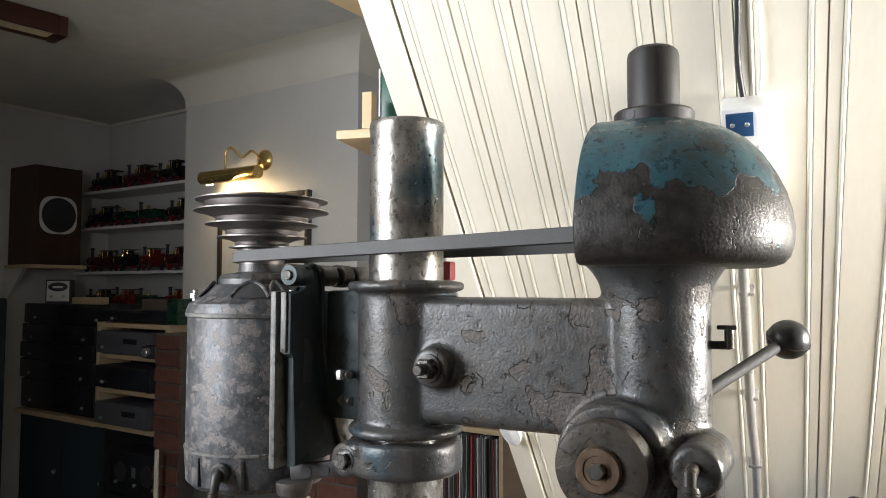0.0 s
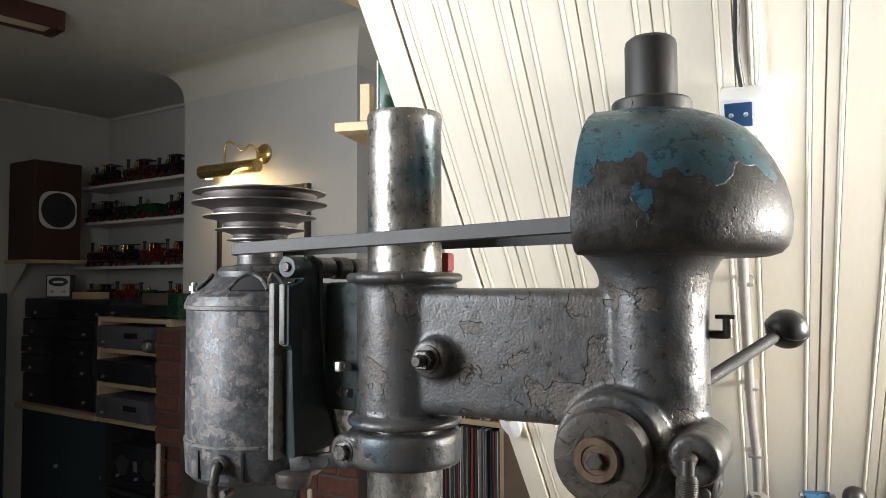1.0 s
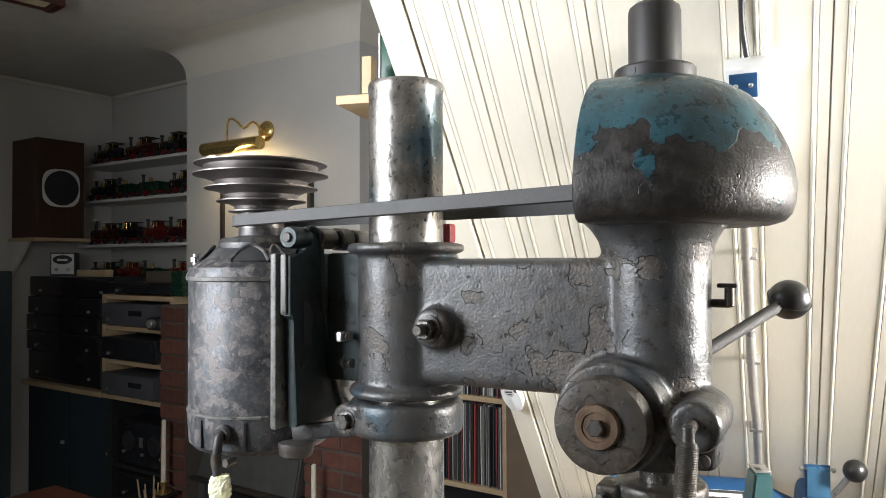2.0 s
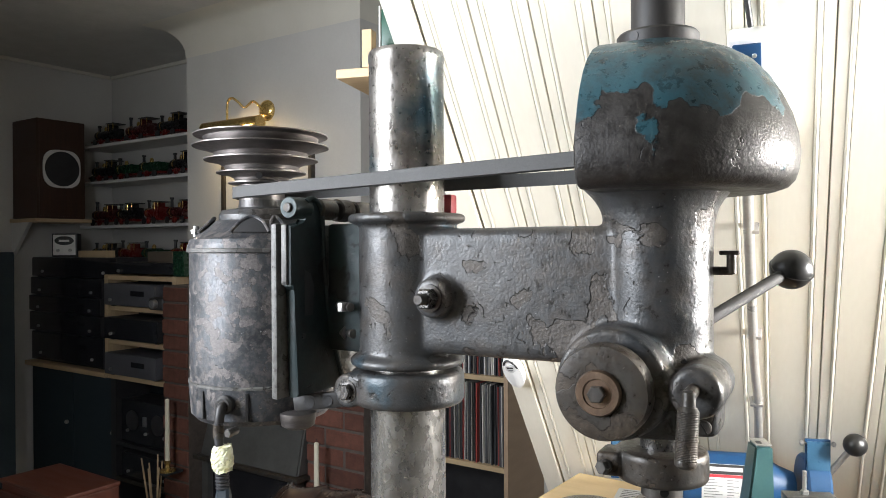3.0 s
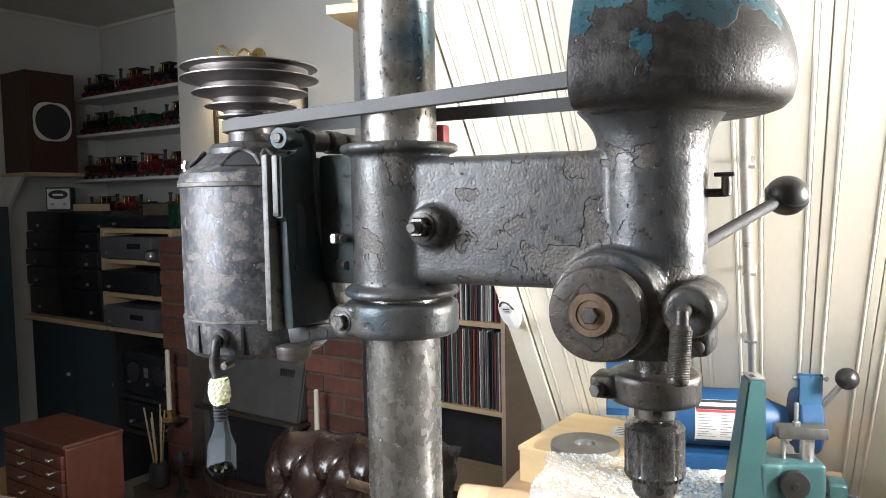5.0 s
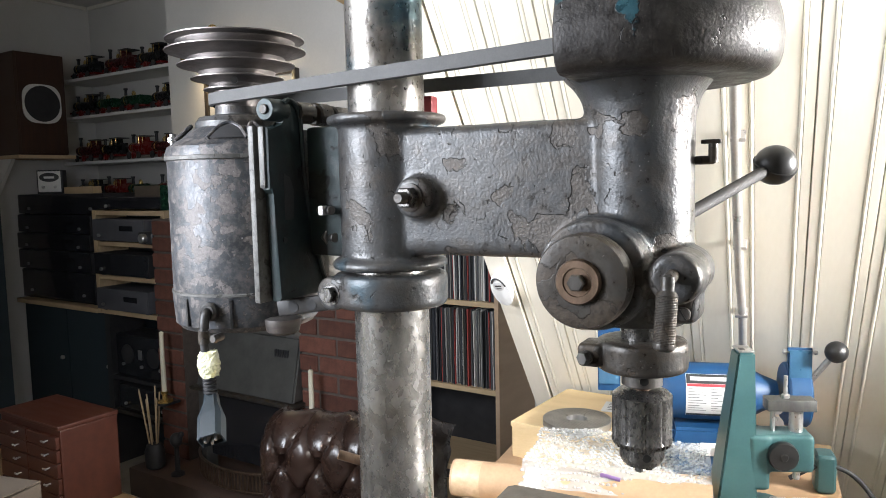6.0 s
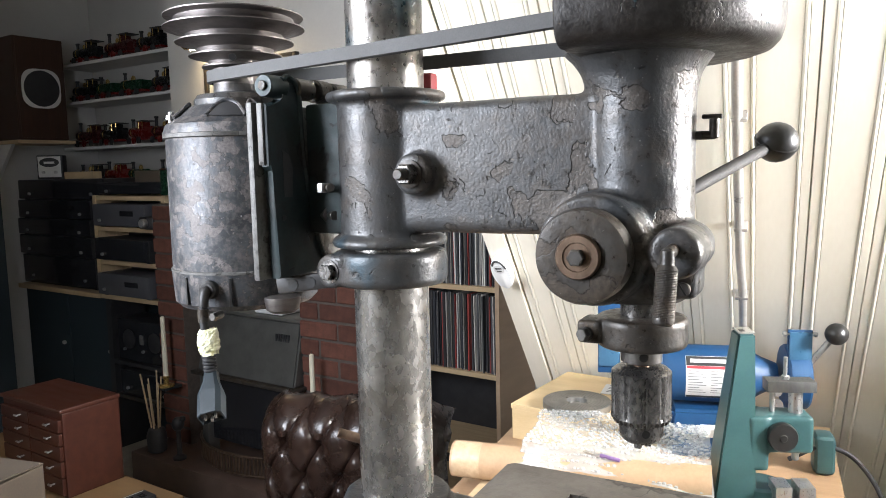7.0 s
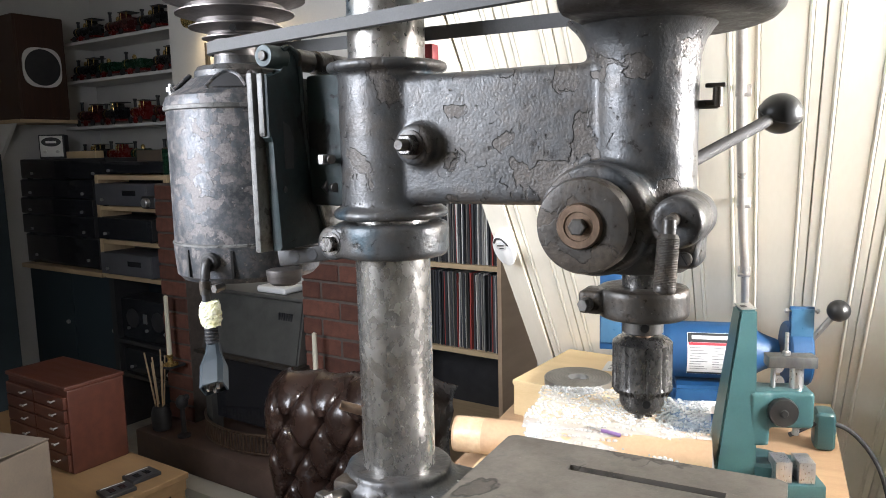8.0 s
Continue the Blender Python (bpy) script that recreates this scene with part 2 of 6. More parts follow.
BLUE_PAINT = surface("bright blue enamel", (0.0035, 0.038, 0.11), (0.008, 0.06, 0.155), 20, 0.5, 0, 0.08, 500)
BLUE_CABINET = surface("dark blue-grey cabinet paint", (0.018, 0.03, 0.038), (0.03, 0.046, 0.056), 5, 0.6, 0, 0.05)
WHITE_PLASTIC = surface("white plastic", (0.75, 0.75, 0.74), (0.84, 0.84, 0.83), 20, 0.4, 0, 0.02)
LABEL_WHITE = surface("printed white label", (0.5, 0.5, 0.49), (0.58, 0.58, 0.57), 30, 0.45, 0, 0.01)
LABEL_DARK = surface("black label ink", (0.015, 0.015, 0.015), (0.03, 0.03, 0.03), 30, 0.5, 0, 0)
INK = surface("thin grey print", (0.12, 0.12, 0.12), (0.22, 0.22, 0.22), 90, 0.5, 0, 0)
LABEL_RED = surface("red label ink", (0.45, 0.02, 0.03), (0.55, 0.04, 0.05), 30, 0.5, 0, 0)
CUTTING_MAT = surface("green cutting mat", (0.01, 0.17, 0.1), (0.02, 0.23, 0.14), 20, 0.6)
SMOKED = surface("smoked grey stove metal", (0.075, 0.075, 0.07), (0.14, 0.137, 0.128), 10, 0.4, 0.4, 0.06)
CREAM_WAX = surface("cream candle wax", (0.68, 0.62, 0.47), (0.76, 0.71, 0.57), 20, 0.5, 0, 0.05)
GLASS_BLACK = surface("dark glass", (0.012, 0.012, 0.014), (0.022, 0.022, 0.025), 20, 0.06, 0, 0)
TILE_PALE = surface("pale hearth edging", (0.5, 0.47, 0.41), (0.6, 0.57, 0.5), 8, 0.6)
LAMP_GLOW = glowing("warm bulb", (1.0, 0.8, 0.45), 25)
DIFFUSER = surface("yellowed lamp diffuser", (0.55, 0.47, 0.3), (0.68, 0.6, 0.42), 40, 0.5, 0, 0.3)


# ---- mesh helpers ----
def part(name, bm, material, parent=None, label="", smooth=True, m=None):
    data = bpy.data.meshes.new(name)
    bmesh.ops.recalc_face_normals(bm, faces=bm.faces)
    if smooth:
        for f in bm.faces:
            f.smooth = True
        for e in bm.edges:
            if len(e.link_faces) == 2 and e.calc_face_angle(0) > 0.6:
                e.smooth = False
    bm.to_mesh(data)
    bm.free()
    data.materials.append(material)
    ob = new(name, data)
    if parent:
        ob.parent = parent
    if m is not None:
        ob.matrix_basis = m
    if label:
        ob["label"] = label
    return ob


def thing(name, m, label, category, group="", kind=""):
    ob = new(name)
    ob.empty_display_size = 0.05
    ob.matrix_world = m
    return tagged(ob, label, category, group, kind)


def merge(*bms):
    out = bms[0]
    for b in bms[1:]:
        data = bpy.data.meshes.new("tmp")
        b.to_mesh(data)
        b.free()
        out.from_mesh(data)
        bpy.data.meshes.remove(data)
    return out


def moved(bm, m):
    bmesh.ops.transform(bm, matrix=m, verts=bm.verts)
    return bm


def box(x0, x1, y0, y1, z0, z1, bevel=0.0, seg=2):
    bm = bmesh.new()
    bmesh.ops.create_cube(bm, size=1)
    bmesh.ops.transform(bm, matrix=Matrix.Translation(((x0 + x1) / 2, (y0 + y1) / 2, (z0 + z1) / 2)) @ Matrix.Diagonal((abs(x1 - x0), abs(y1 - y0), abs(z1 - z0), 1)), verts=bm.verts)
    if bevel:
        bmesh.ops.bevel(bm, geom=bm.edges[:], offset=bevel, segments=seg, affect="EDGES", profile=0.6)
    return bm


def lathe(profile, seg=48, cap=True):
    """Rings of (radius, height) about the z axis."""
    bm = bmesh.new()
    rings = []
    for r, z in profile:
        r = max(r, 1e-5)
        rings.append([bm.verts.new((r * math.cos(2 * math.pi * k / seg), r * math.sin(2 * math.pi * k / seg), z)) for k in range(seg)])
    for a, b in zip(rings, rings[1:]):
        for k in range(seg):
            bm.faces.new((a[k], a[(k + 1) % seg], b[(k + 1) % seg], b[k]))
    if cap:
        bm.faces.new(rings[0][::-1])
        bm.faces.new(rings[-1])
    return bm


def rod(a, b, r, seg=20, r2=None):
    a, b = Vector(a), Vector(b)
    d = b - a
    c = min(r, r2 or r) * 0.15
    bm = lathe([(r - c, 0), (r, c), (r2 or r, d.length - c), ((r2 or r) - c, d.length)], seg)
    return moved(bm, Matrix.Translation(a) @ d.to_track_quat("Z", "Y").to_matrix().to_4x4())


def tube(points, r, seg=10, steps=6):
    """A round cord along smoothed points."""
    pts = [Vector(p) for p in points]
    path = []
    ext = [pts[0] * 2 - pts[1], *pts, pts[-1] * 2 - pts[-2]]
    for i in range(1, len(ext) - 2):
        p0, p1, p2, p3 = ext[i - 1:i + 3]
        for k in range(steps):
            t = k / steps
            path.append(0.5 * ((2 * p1) + (p2 - p0) * t + (2 * p0 - 5 * p1 + 4 * p2 - p3) * t * t + (3 * p1 - p0 - 3 * p2 + p3) * t ** 3))
    path.append(pts[-1])
    bm = bmesh.new()
    rings = []
    for i, p in enumerate(path):
        d = (path[min(i + 1, len(path) - 1)] - path[max(i - 1, 0)]).normalized()
        side = d.cross(Vector((0.31, 0.87, 0.39))).normalized()
        up = side.cross(d)
        rings.append([bm.verts.new(p + (side * math.cos(2 * math.pi * k / seg) + up * math.sin(2 * math.pi * k / seg)) * r) for k in range(seg)])
    for a, b in zip(rings, rings[1:]):
        for k in range(seg):
            bm.faces.new((a[k], a[(k + 1) % seg], b[(k + 1) % seg], b[k]))
    bm.faces.new(rings[0])
    bm.faces.new(rings[-1][::-1])
    return bm


def prism(outline, z0, z1, bevel=0.0):
    """An outline in x, y, raised from z0 to z1."""
    bm = bmesh.new()
    lo = [bm.verts.new((x, y, z0)) for x, y in outline]
    hi = [bm.verts.new((x, y, z1)) for x, y in outline]
    n = len(outline)
    for k in range(n):
        bm.faces.new((lo[k], lo[(k + 1) % n], hi[(k + 1) % n], hi[k]))
    bm.faces.new(lo[::-1])
    bm.faces.new(hi)
    if bevel:
        es = [e for e in bm.edges if abs(e.verts[0].co.z - e.verts[1].co.z) < 1e-6]
        bmesh.ops.bevel(bm, geom=es, offset=bevel, segments=2, affect="EDGES", profile=0.6)
    return bm


def ball(c, r, squash=1.0, seg=28):
    bm = bmesh.new()
    bmesh.ops.create_uvsphere(bm, u_segments=seg, v_segments=seg // 2, radius=r)
    return moved(bm, Matrix.Translation(c) @ Matrix.Diagonal((1, 1, squash, 1)))


def hexbolt(a, axis, r, h):
    d = Vector(axis).normalized()
    bm = lathe([(r * 0.8, 0), (r, 0.0), (r, h * 0.85), (r * 0.86, h)], 6)
    return moved(bm, Matrix.Translation(a) @ d.to_track_quat("Z", "Y").to_matrix().to_4x4())


TOWARD = pose(0, 0, 0, 90)  # turns the z axis to -y


def soften(ob, voxel, passes, rough=0.0, size=0.03):
    """Melts the joined forms of a casting into one skin with fillets and a sand-cast unevenness."""
    r = ob.modifiers.new("skin", "REMESH")
    r.mode, r.voxel_size, r.use_smooth_shade = "VOXEL", voxel, True
    s = ob.modifiers.new("fillet", "SMOOTH")
    s.factor, s.iterations = 0.5, passes
    if rough:
        tex = bpy.data.textures.new("cast", "CLOUDS")
        tex.noise_scale, tex.noise_depth = size, 3
        d = ob.modifiers.new("cast", "DISPLACE")
        d.texture, d.strength, d.mid_level = tex, rough, 0.5
    return ob


# ---- structure ----
def structure(name, bm, material, m, label, category, smooth=False):
    ob = part(name, bm, material, None, "", smooth, m)
    return tagged(ob, label, category, "", "structure")


structure("floor", box(-4.7, 2.4, -1.7, 3.05, -0.1, 0), CARPET, ROOM, "beige carpet floor of the room", "floor")
structure("ceiling", box(-4.7, 2.4, -1.7, 3.05, CEILING_Z, CEILING_Z + 0.1), CEIL, ROOM, "dim off-white stippled plaster ceiling", "ceiling")
structure("wall_back", box(-4.7, 2.4, 2.85, 3.0, 0, CEILING_Z), WALL, ROOM, "warm white plaster wall of the alcoves", "wall")
structure("wall_left", box(-4.63, -4.48, -1.6, 2.846, 0, CEILING_Z), WALL, ROOM, "warm white plaster side wall", "wall")
structure("wall_rear", merge(box(-4.476, -1.5, -0.46, -0.31, 0, CEILING_Z), box(-0.7, -0.45, -0.46, -0.31, 0, CEILING_Z), box(-1.5, -0.7, -0.46, -0.31, 0, 1.35), box(-1.5, -0.7, -0.46, -0.31, 2.15, CEILING_Z), box(-0.6, -0.45, -1.0, -0.46, 0, CEILING_Z), box(-0.45, 2.4, -1.0, -0.85, 0, CEILING_Z)), WALL, ROOM, "white plaster wall with a window opening", "wall")
# out-of-view wall, added to block window light from the left of the room
structure("light_stop_wall", box(-1.66, -1.56, -0.306, 0.2, 0, CEILING_Z - 0.002), WALL, ROOM, "unseen white wall added to keep window light off the left alcove", "wall")
structure("wall_right", merge(box(0.86, 1.22, -2.6, 0.93, 0, CEILING_Z), box(0.86, 1.22, 1.31, 2.6, 0, CEILING_Z), box(0.86, 1.22, 0.93, 1.31, 0, 1.365), box(0.86, 1.22, 0.93, 1.31, 1.74, CEILING_Z)), WALL, GABLE, "white plaster gable wall with a window opening", "wall")
structure("chimney_breast", box(-3.146, -2.0, 2.43, 2.846, 0, CEILING_Z - 0.002), WALL, ROOM, "warm white plastered chimney breast", "wall")


def coving(v0, v1, u0, u1):
    """A hollow plaster moulding round three sides of the chimney breast."""
    bm = bmesh.new()
    rings = []
    n = 9
    for k in range(n + 1):
        a = k / n * math.pi / 2
        out, z = 0.15 * (1 - math.cos(a)) + 0.004, 2.44 + 0.143 * math.sin(a)
        rings.append([bm.verts.new(p) for p in ((v0 - out, u1, z), (v0 - out, u0 - out, z), (v1 + out, u0 - out, z), (v1 + out, u1, z))])
    low = [bm.verts.new(p) for p in ((v0 - 0.004, u1, 2.425), (v0 - 0.004, u0 - 0.004, 2.425), (v1 + 0.004, u0 - 0.004, 2.425), (v1 + 0.004, u1, 2.425))]
    rings.insert(0, low)
    for a, b in zip(rings, rings[1:]):
        for k in range(3):
            bm.faces.new((a[k], a[k + 1], b[k + 1], b[k]))
    return bm


structure("coving", coving(-3.146, -2.0, 2.43, 2.846), COVING, ROOM, "cream hollow coving round the chimney breast", "coving", True)

structure("cornice", merge(box(-4.478, -4.462, -0.3, 2.826, 2.562, 2.583, 0.004), box(-4.46, -3.31, 2.828, 2.844, 2.562, 2.583, 0.004)), COVING, ROOM, "thin cream bead along the alcove ceiling", "coving")

# sloping boarded ceiling: one bead-and-butt board after the other
JOINTS = [-0.4345, -0.356, -0.2725, -0.189, -0.1, -0.008, 0.0935, 0.188] + [0.28 + 0.0925 * k for k in range(11)]
slope = thing("wall_slope", SLOPE, "cream painted tongue and groove boards on a sloping ceiling", "wall", "", "structure")


def board_profile(w):
    """Across a board: a quirk at the joint and a round bead along each edge."""
    pts = [(0.0, -0.0028), (0.0014, 0.0)]
    for c in (0.018, w - 0.0185):
        pts += [(c - 0.0042, 0.0), (c - 0.0036, -0.0014)]
        pts += [(c + 0.0033 * math.sin(a), -0.0016 + 0.0026 * math.cos(a)) for a in (-1.2, -0.6, 0, 0.6, 1.2)]
        pts += [(c + 0.0036, -0.0014), (c + 0.0042, 0.0)]
    return pts + [(w - 0.0018, 0.0), (w - 0.0006, -0.0032)]


def board_mesh(w, y0, y1):
    bm = bmesh.new()
    pts = [(x, z + 0.006) for x, z in board_profile(w)]
    pts = [(0.0, -0.012)] + pts + [(w - 0.0006, -0.012)]
    rows = [[bm.verts.new((x, y, z)) for x, z in pts] for y in (y0, y1)]
    for k in range(len(pts) - 1):
        bm.faces.new((rows[0][k], rows[0][k + 1], rows[1][k + 1], rows[1][k]))
    bm.faces.new(rows[0][::-1])
    bm.faces.new(rows[1])
    return bm


for a, b in zip(JOINTS, JOINTS[1:]):
    part("board", board_mesh(b - a, -0.95, 1.78), CREAM, slope, "", True, pose(a, 0, random.uniform(-0.0006, 0.0006)))
part("end_board", box(-0.4815, -0.4375, -0.95, 1.78, -0.012, 0.012, 0.002), CREAM, slope, "plain cream end board", False)
part("backing", box(-0.482, 1.2, -0.95, 1.78, -0.06, -0.0125), CREAM, slope, "", False)
structure("knee_wall", box(-0.48, 1.198, 2.13, 2.19, 0, 0.55), CREAM, GABLE, "low cream wall under the sloping boards", "wall")

# ---- the drill ----
SX = 0.241
drill = thing("pillar_drill", DRILL @ pose(0, 0, BENCH_Z), "old cast-iron pillar drill with flaking blue-grey paint", "drill")
UP = pose(0, 0, -BENCH_Z)


def dpart(name, bm, material, label="", parent=None, smooth=True):
    """A part of the drill, given in heights above the floor."""
    if parent is None:
        moved(bm, UP)
        return part(name, bm, material, drill, label, smooth)
    moved(bm, UP)
    return part(name, bm, material, parent, label, smooth)


dpart("column", lathe([(0.0365, 1.09), (0.0365, 1.40)], 64), COLUMN, "stained bright steel column")
dpart("column_top", lathe([(0.0365, 1.40), (0.0365, 1.655), (0.0372, 1.657), (0.0372, 1.6625), (0.036, 1.6655), (0.02, 1.6685), (0.001, 1.669)], 64), COLUMN_TOP, "steel column end smeared with blue paint")


def head_casting():
    bms = [lathe([(0.047, 1.366), (0.047, 1.508)], 48)]
    bms.append(lathe([(0.046, 1.4985), (0.0565, 1.5), (0.058, 1.504), (0.0565, 1.5085), (0.04, 1.51)], 48))
    bms.append(lathe([(0.047, 1.3745), (0.0535, 1.372), (0.0565, 1.368), (0.055, 1.363), (0.04, 1.362)], 48))
    bms.append(box(0.0, SX, -0.032, 0.032, 1.378, 1.494, 0.012, 3))
    bms.append(moved(lathe([(0.036, 1.325), (0.041, 1.333), (0.0425, 1.36), (0.043, 1.47), (0.0435, 1.492), (0.047, 1.507), (0.054, 1.518), (0.064, 1.527)], 48), pose(SX, 0, 0)))
    bms.append(moved(lathe([(0.045, -0.01), (0.044, 0.058), (0.042, 0.066)], 48), pose(0.218, 0, 1.371) @ TOWARD))
    bms.append(moved(lathe([(0.0195, 0.0), (0.0195, 0.07), (0.0175, 0.076)], 32), pose(0.2815, 0, 1.3715) @ TOWARD))
    bms.append(box(0.258, 0.2945, -0.05, -0.006, 1.333, 1.385, 0.01, 3))
    bms.append(moved(lathe([(0.0185, 0.03), (0.0185, 0.047), (0.016, 0.0505)], 28), pose(0.053, 0, 1.4315) @ TOWARD))
    bms.append(moved(lathe([(0.0115, 0.0), (0.011, 0.0412), (0.007, 0.0436)], 24), pose(SX, 0, 1.449) @ pose(0, 0, 0, 0, 0, 44) @ TOWARD))
    bms.append(moved(lathe([(0.0125, 0.0), (0.012, 0.0412), (0.007, 0.0436)], 24), pose(SX, 0, 1.415) @ pose(0, 0, 0, 0, 0, 44) @ TOWARD))
    return merge(*bms)


casting = dpart("head_casting", head_casting(), CAST, "cast arm with flaking blue-grey paint")
soften(casting, 0.0022, 12, 0.0012, 0.05)


def guard_mesh():
    """The hood over the spindle pulley: a half dome that runs straight to its open end."""
    prof = [(0.08, 1.5195), (0.091, 1.5195), (0.0985, 1.522), (0.1035, 1.5275), (0.1065, 1.537), (0.1075, 1.55), (0.1055, 1.565), (0.1015, 1.58), (0.0955, 1.595), (0.087, 1.61), (0.076, 1.623), (0.062, 1.633), (0.045, 1.6405), (0.025, 1.6455), (0.002, 1.6465)]
    bm = bmesh.new()
    rings = []
    n, ends = 40, (-0.034, -0.0325, -0.028, -0.02, -0.01)
    for r, z in prof:
        squeeze = (0.975, 0.995, 1.0, 1.0, 1.0)
        ring = [(x, -r * s) for x, s in zip(ends, squeeze)]
        ring += [(r * math.sin(math.pi * k / n), -r * math.cos(math.pi * k / n)) for k in range(n + 1)]
        ring += [(x, r * s) for x, s in zip(ends[::-1], squeeze[::-1])]
        rings.append([bm.verts.new((SX + x, y, z - (0.004 if i in (0, len(ring) - 1) else 0) * (z > 1.56))) for i, (x, y) in enumerate(ring)])
    m = len(rings[0])
    for a, b in zip(rings, rings[1:]):
        for k in range(m - 1):
            bm.faces.new((a[k], a[k + 1], b[k + 1], b[k]))
    bm.faces.new([r[0] for r in rings] + [r[-1] for r in rings[::-1]])
    bm.faces.new(rings[0][::-1])
    return moved(bm, pose(SX - 0.0385, 0, 1.5195) @ Matrix.Diagonal((1.025, 1, 0.968, 1)) @ pose(0.034 - SX, 0, -1.5195))


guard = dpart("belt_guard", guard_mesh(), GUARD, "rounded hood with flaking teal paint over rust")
tex = bpy.data.textures.new("dents", "CLOUDS")
tex.noise_scale, tex.noise_depth = 0.05, 2
dents = guard.modifiers.new("dents", "DISPLACE")
dents.texture, dents.strength, dents.mid_level = tex, 0.0015, 0.5
stub = dpart("spindle_sleeve", moved(lathe([(0.0215, 1.64), (0.0215, 1.6975), (0.0205, 1.7015), (0.017, 1.7045), (0.001, 1.706)], 40), pose(SX, 0, 0)), BLACK_BAR, "blackened spindle sleeve")
ring = dpart("spindle_nut", moved(lathe([(0.033, 1.637), (0.033, 1.6485), (0.0315, 1.6505), (0.02, 1.651)], 40), pose(SX, 0, 0)), BLACK_BAR, "black slotted nut")
dpart("set_screw", moved(lathe([(0.0042, 0.032), (0.0042, 0.0332), (0.001, 0.0332)], 20), pose(SX, 0, 1.644) @ pose(0, 0, 0, 0, 0, -22) @ TOWARD), MATT_BLACK, "", ring)

collar = dpart("clamp_collar", merge(lathe([(0.048, 1.3255), (0.053, 1.327), (0.0555, 1.331), (0.0555, 1.352), (0.054, 1.3575), (0.05, 1.359)], 48), moved(lathe([(0.0165, -0.01), (0.0165, 0.046), (0.015, 0.049)], 28), pose(-0.0385, 0, 1.341) @ TOWARD), box(-0.045, -0.02, -0.045, 0.01, 1.3275, 1.3565, 0.006, 2)), CAST, "cast clamping collar under the arm")
soften(collar, 0.002, 5, 0.0008, 0.03)
dpart("clamp_bolt", merge(moved(lathe([(0.011, 0), (0.011, 0.002)], 24), pose(-0.0385, -0.048, 1.341) @ TOWARD), hexbolt((-0.0385, -0.049, 1.341), (0, -1, 0), 0.0082, 0.007)), CHUCK, "hexagon bolt", collar)

lock = dpart("lock_bolt", moved(lathe([(0.0052, 0.045), (0.0052, 0.07), (0.004, 0.0725)], 20), pose(0.053, 0, 1.4315) @ TOWARD), RUSTY, "threaded steel bolt end")
dpart("washer", moved(lathe([(0.0125, 0.0495), (0.0125, 0.0525), (0.011, 0.053)], 28), pose(0.053, 0, 1.4315) @ TOWARD), RUSTY, "", lock)
dpart("nut", hexbolt((0.053, -0.053, 1.4315), (0, -1, 0), 0.0098, 0.0095), CHUCK, "", lock)

hub = dpart("feed_hub", moved(lathe([(0.03, 0.066), (0.0345, 0.068), (0.0362, 0.07), (0.0362, 0.083), (0.0345, 0.087), (0.026, 0.0885), (0.0175, 0.0878)], 56), pose(0.2165, 0, 1.3685) @ TOWARD), RUSTY, "browned round feed hub")
bush = dpart("bush", moved(lathe([(0.0172, 0.085), (0.0172, 0.0905), (0.016, 0.0925), (0.011, 0.0925), (0.0105, 0.0915), (0.001, 0.0915)], 40), pose(0.2155, 0, 1.369) @ TOWARD), BRASS, "dull brass bush", hub)
dpart("hub_bolt", hexbolt((0.2155, -0.0915, 1.369), (0, -1, 0), 0.0066, 0.006), DARK_STEEL, "", hub)

lever = dpart("feed_lever", rod((0.269, 0.05, 1.4105), (0.328, 0.158, 1.450), 0.0056), surface("pitted black lever steel", (0.01, 0.009, 0.0085), (0.03, 0.027, 0.025), 60, 0.72, 0, 0.5, 500), "feed lever with a black ball")
dpart("ball_knob", merge(ball((0.3327, 0.165, 1.4532), 0.0198, 0.97), rod((0.3247, 0.152, 1.4477), (0.3317, 0.163, 1.4527), 0.0085)), BLACK_PLASTIC, "black ball knob with moulding line", lever)
dpart("seam", moved(lathe([(0.0196, -0.0012), (0.0206, -0.0008), (0.0206, 0.0008), (0.0196, 0.0012)], 36, False), pose(0.3327, 0.165, 1.4532, 25, 20, 0)), BLACK_PLASTIC, "", lever)
hook = dpart("cable_hook", merge(rod((0.272, 0, 1.457), (0.2985, 0, 1.457), 0.0034, 12), rod((0.2975, 0, 1.4545), (0.2975, 0, 1.471), 0.0038, 12), box(0.2885, 0.3035, -0.004, 0.004, 1.4695, 1.473, 0.0012), box(0.276, 0.284, -0.0045, 0.0045, 1.452, 1.462, 0.0018)), RUSTY, "small bent iron hook")

handle = dpart("clamp_handle", merge(rod((0.2805, -0.07, 1.375), (0.2803, -0.094, 1.3735), 0.0048), rod((0.2803, -0.092, 1.3765), (0.2802, -0.0935, 1.362), 0.0048)), RUSTY, "knurled clamp handle")


def knurled(a, b, r, rings, notch):
    a, b = Vector(a), Vector(b)
    length = (b - a).length
    prof = [(r * 0.75, 0)]
    for k in range(rings):
        z = length * (0.08 + 0.8 * k / rings)
        prof += [(r, z), (r - notch, z + length * 0.4 / rings)]
    prof += [(r, length * 0.9), (r * 0.92, length * 0.96), (r * 0.6, length)]
    return moved(lathe(prof, 28), Matrix.Translation(a) @ (b - a).to_track_quat("Z", "Y").to_matrix().to_4x4())


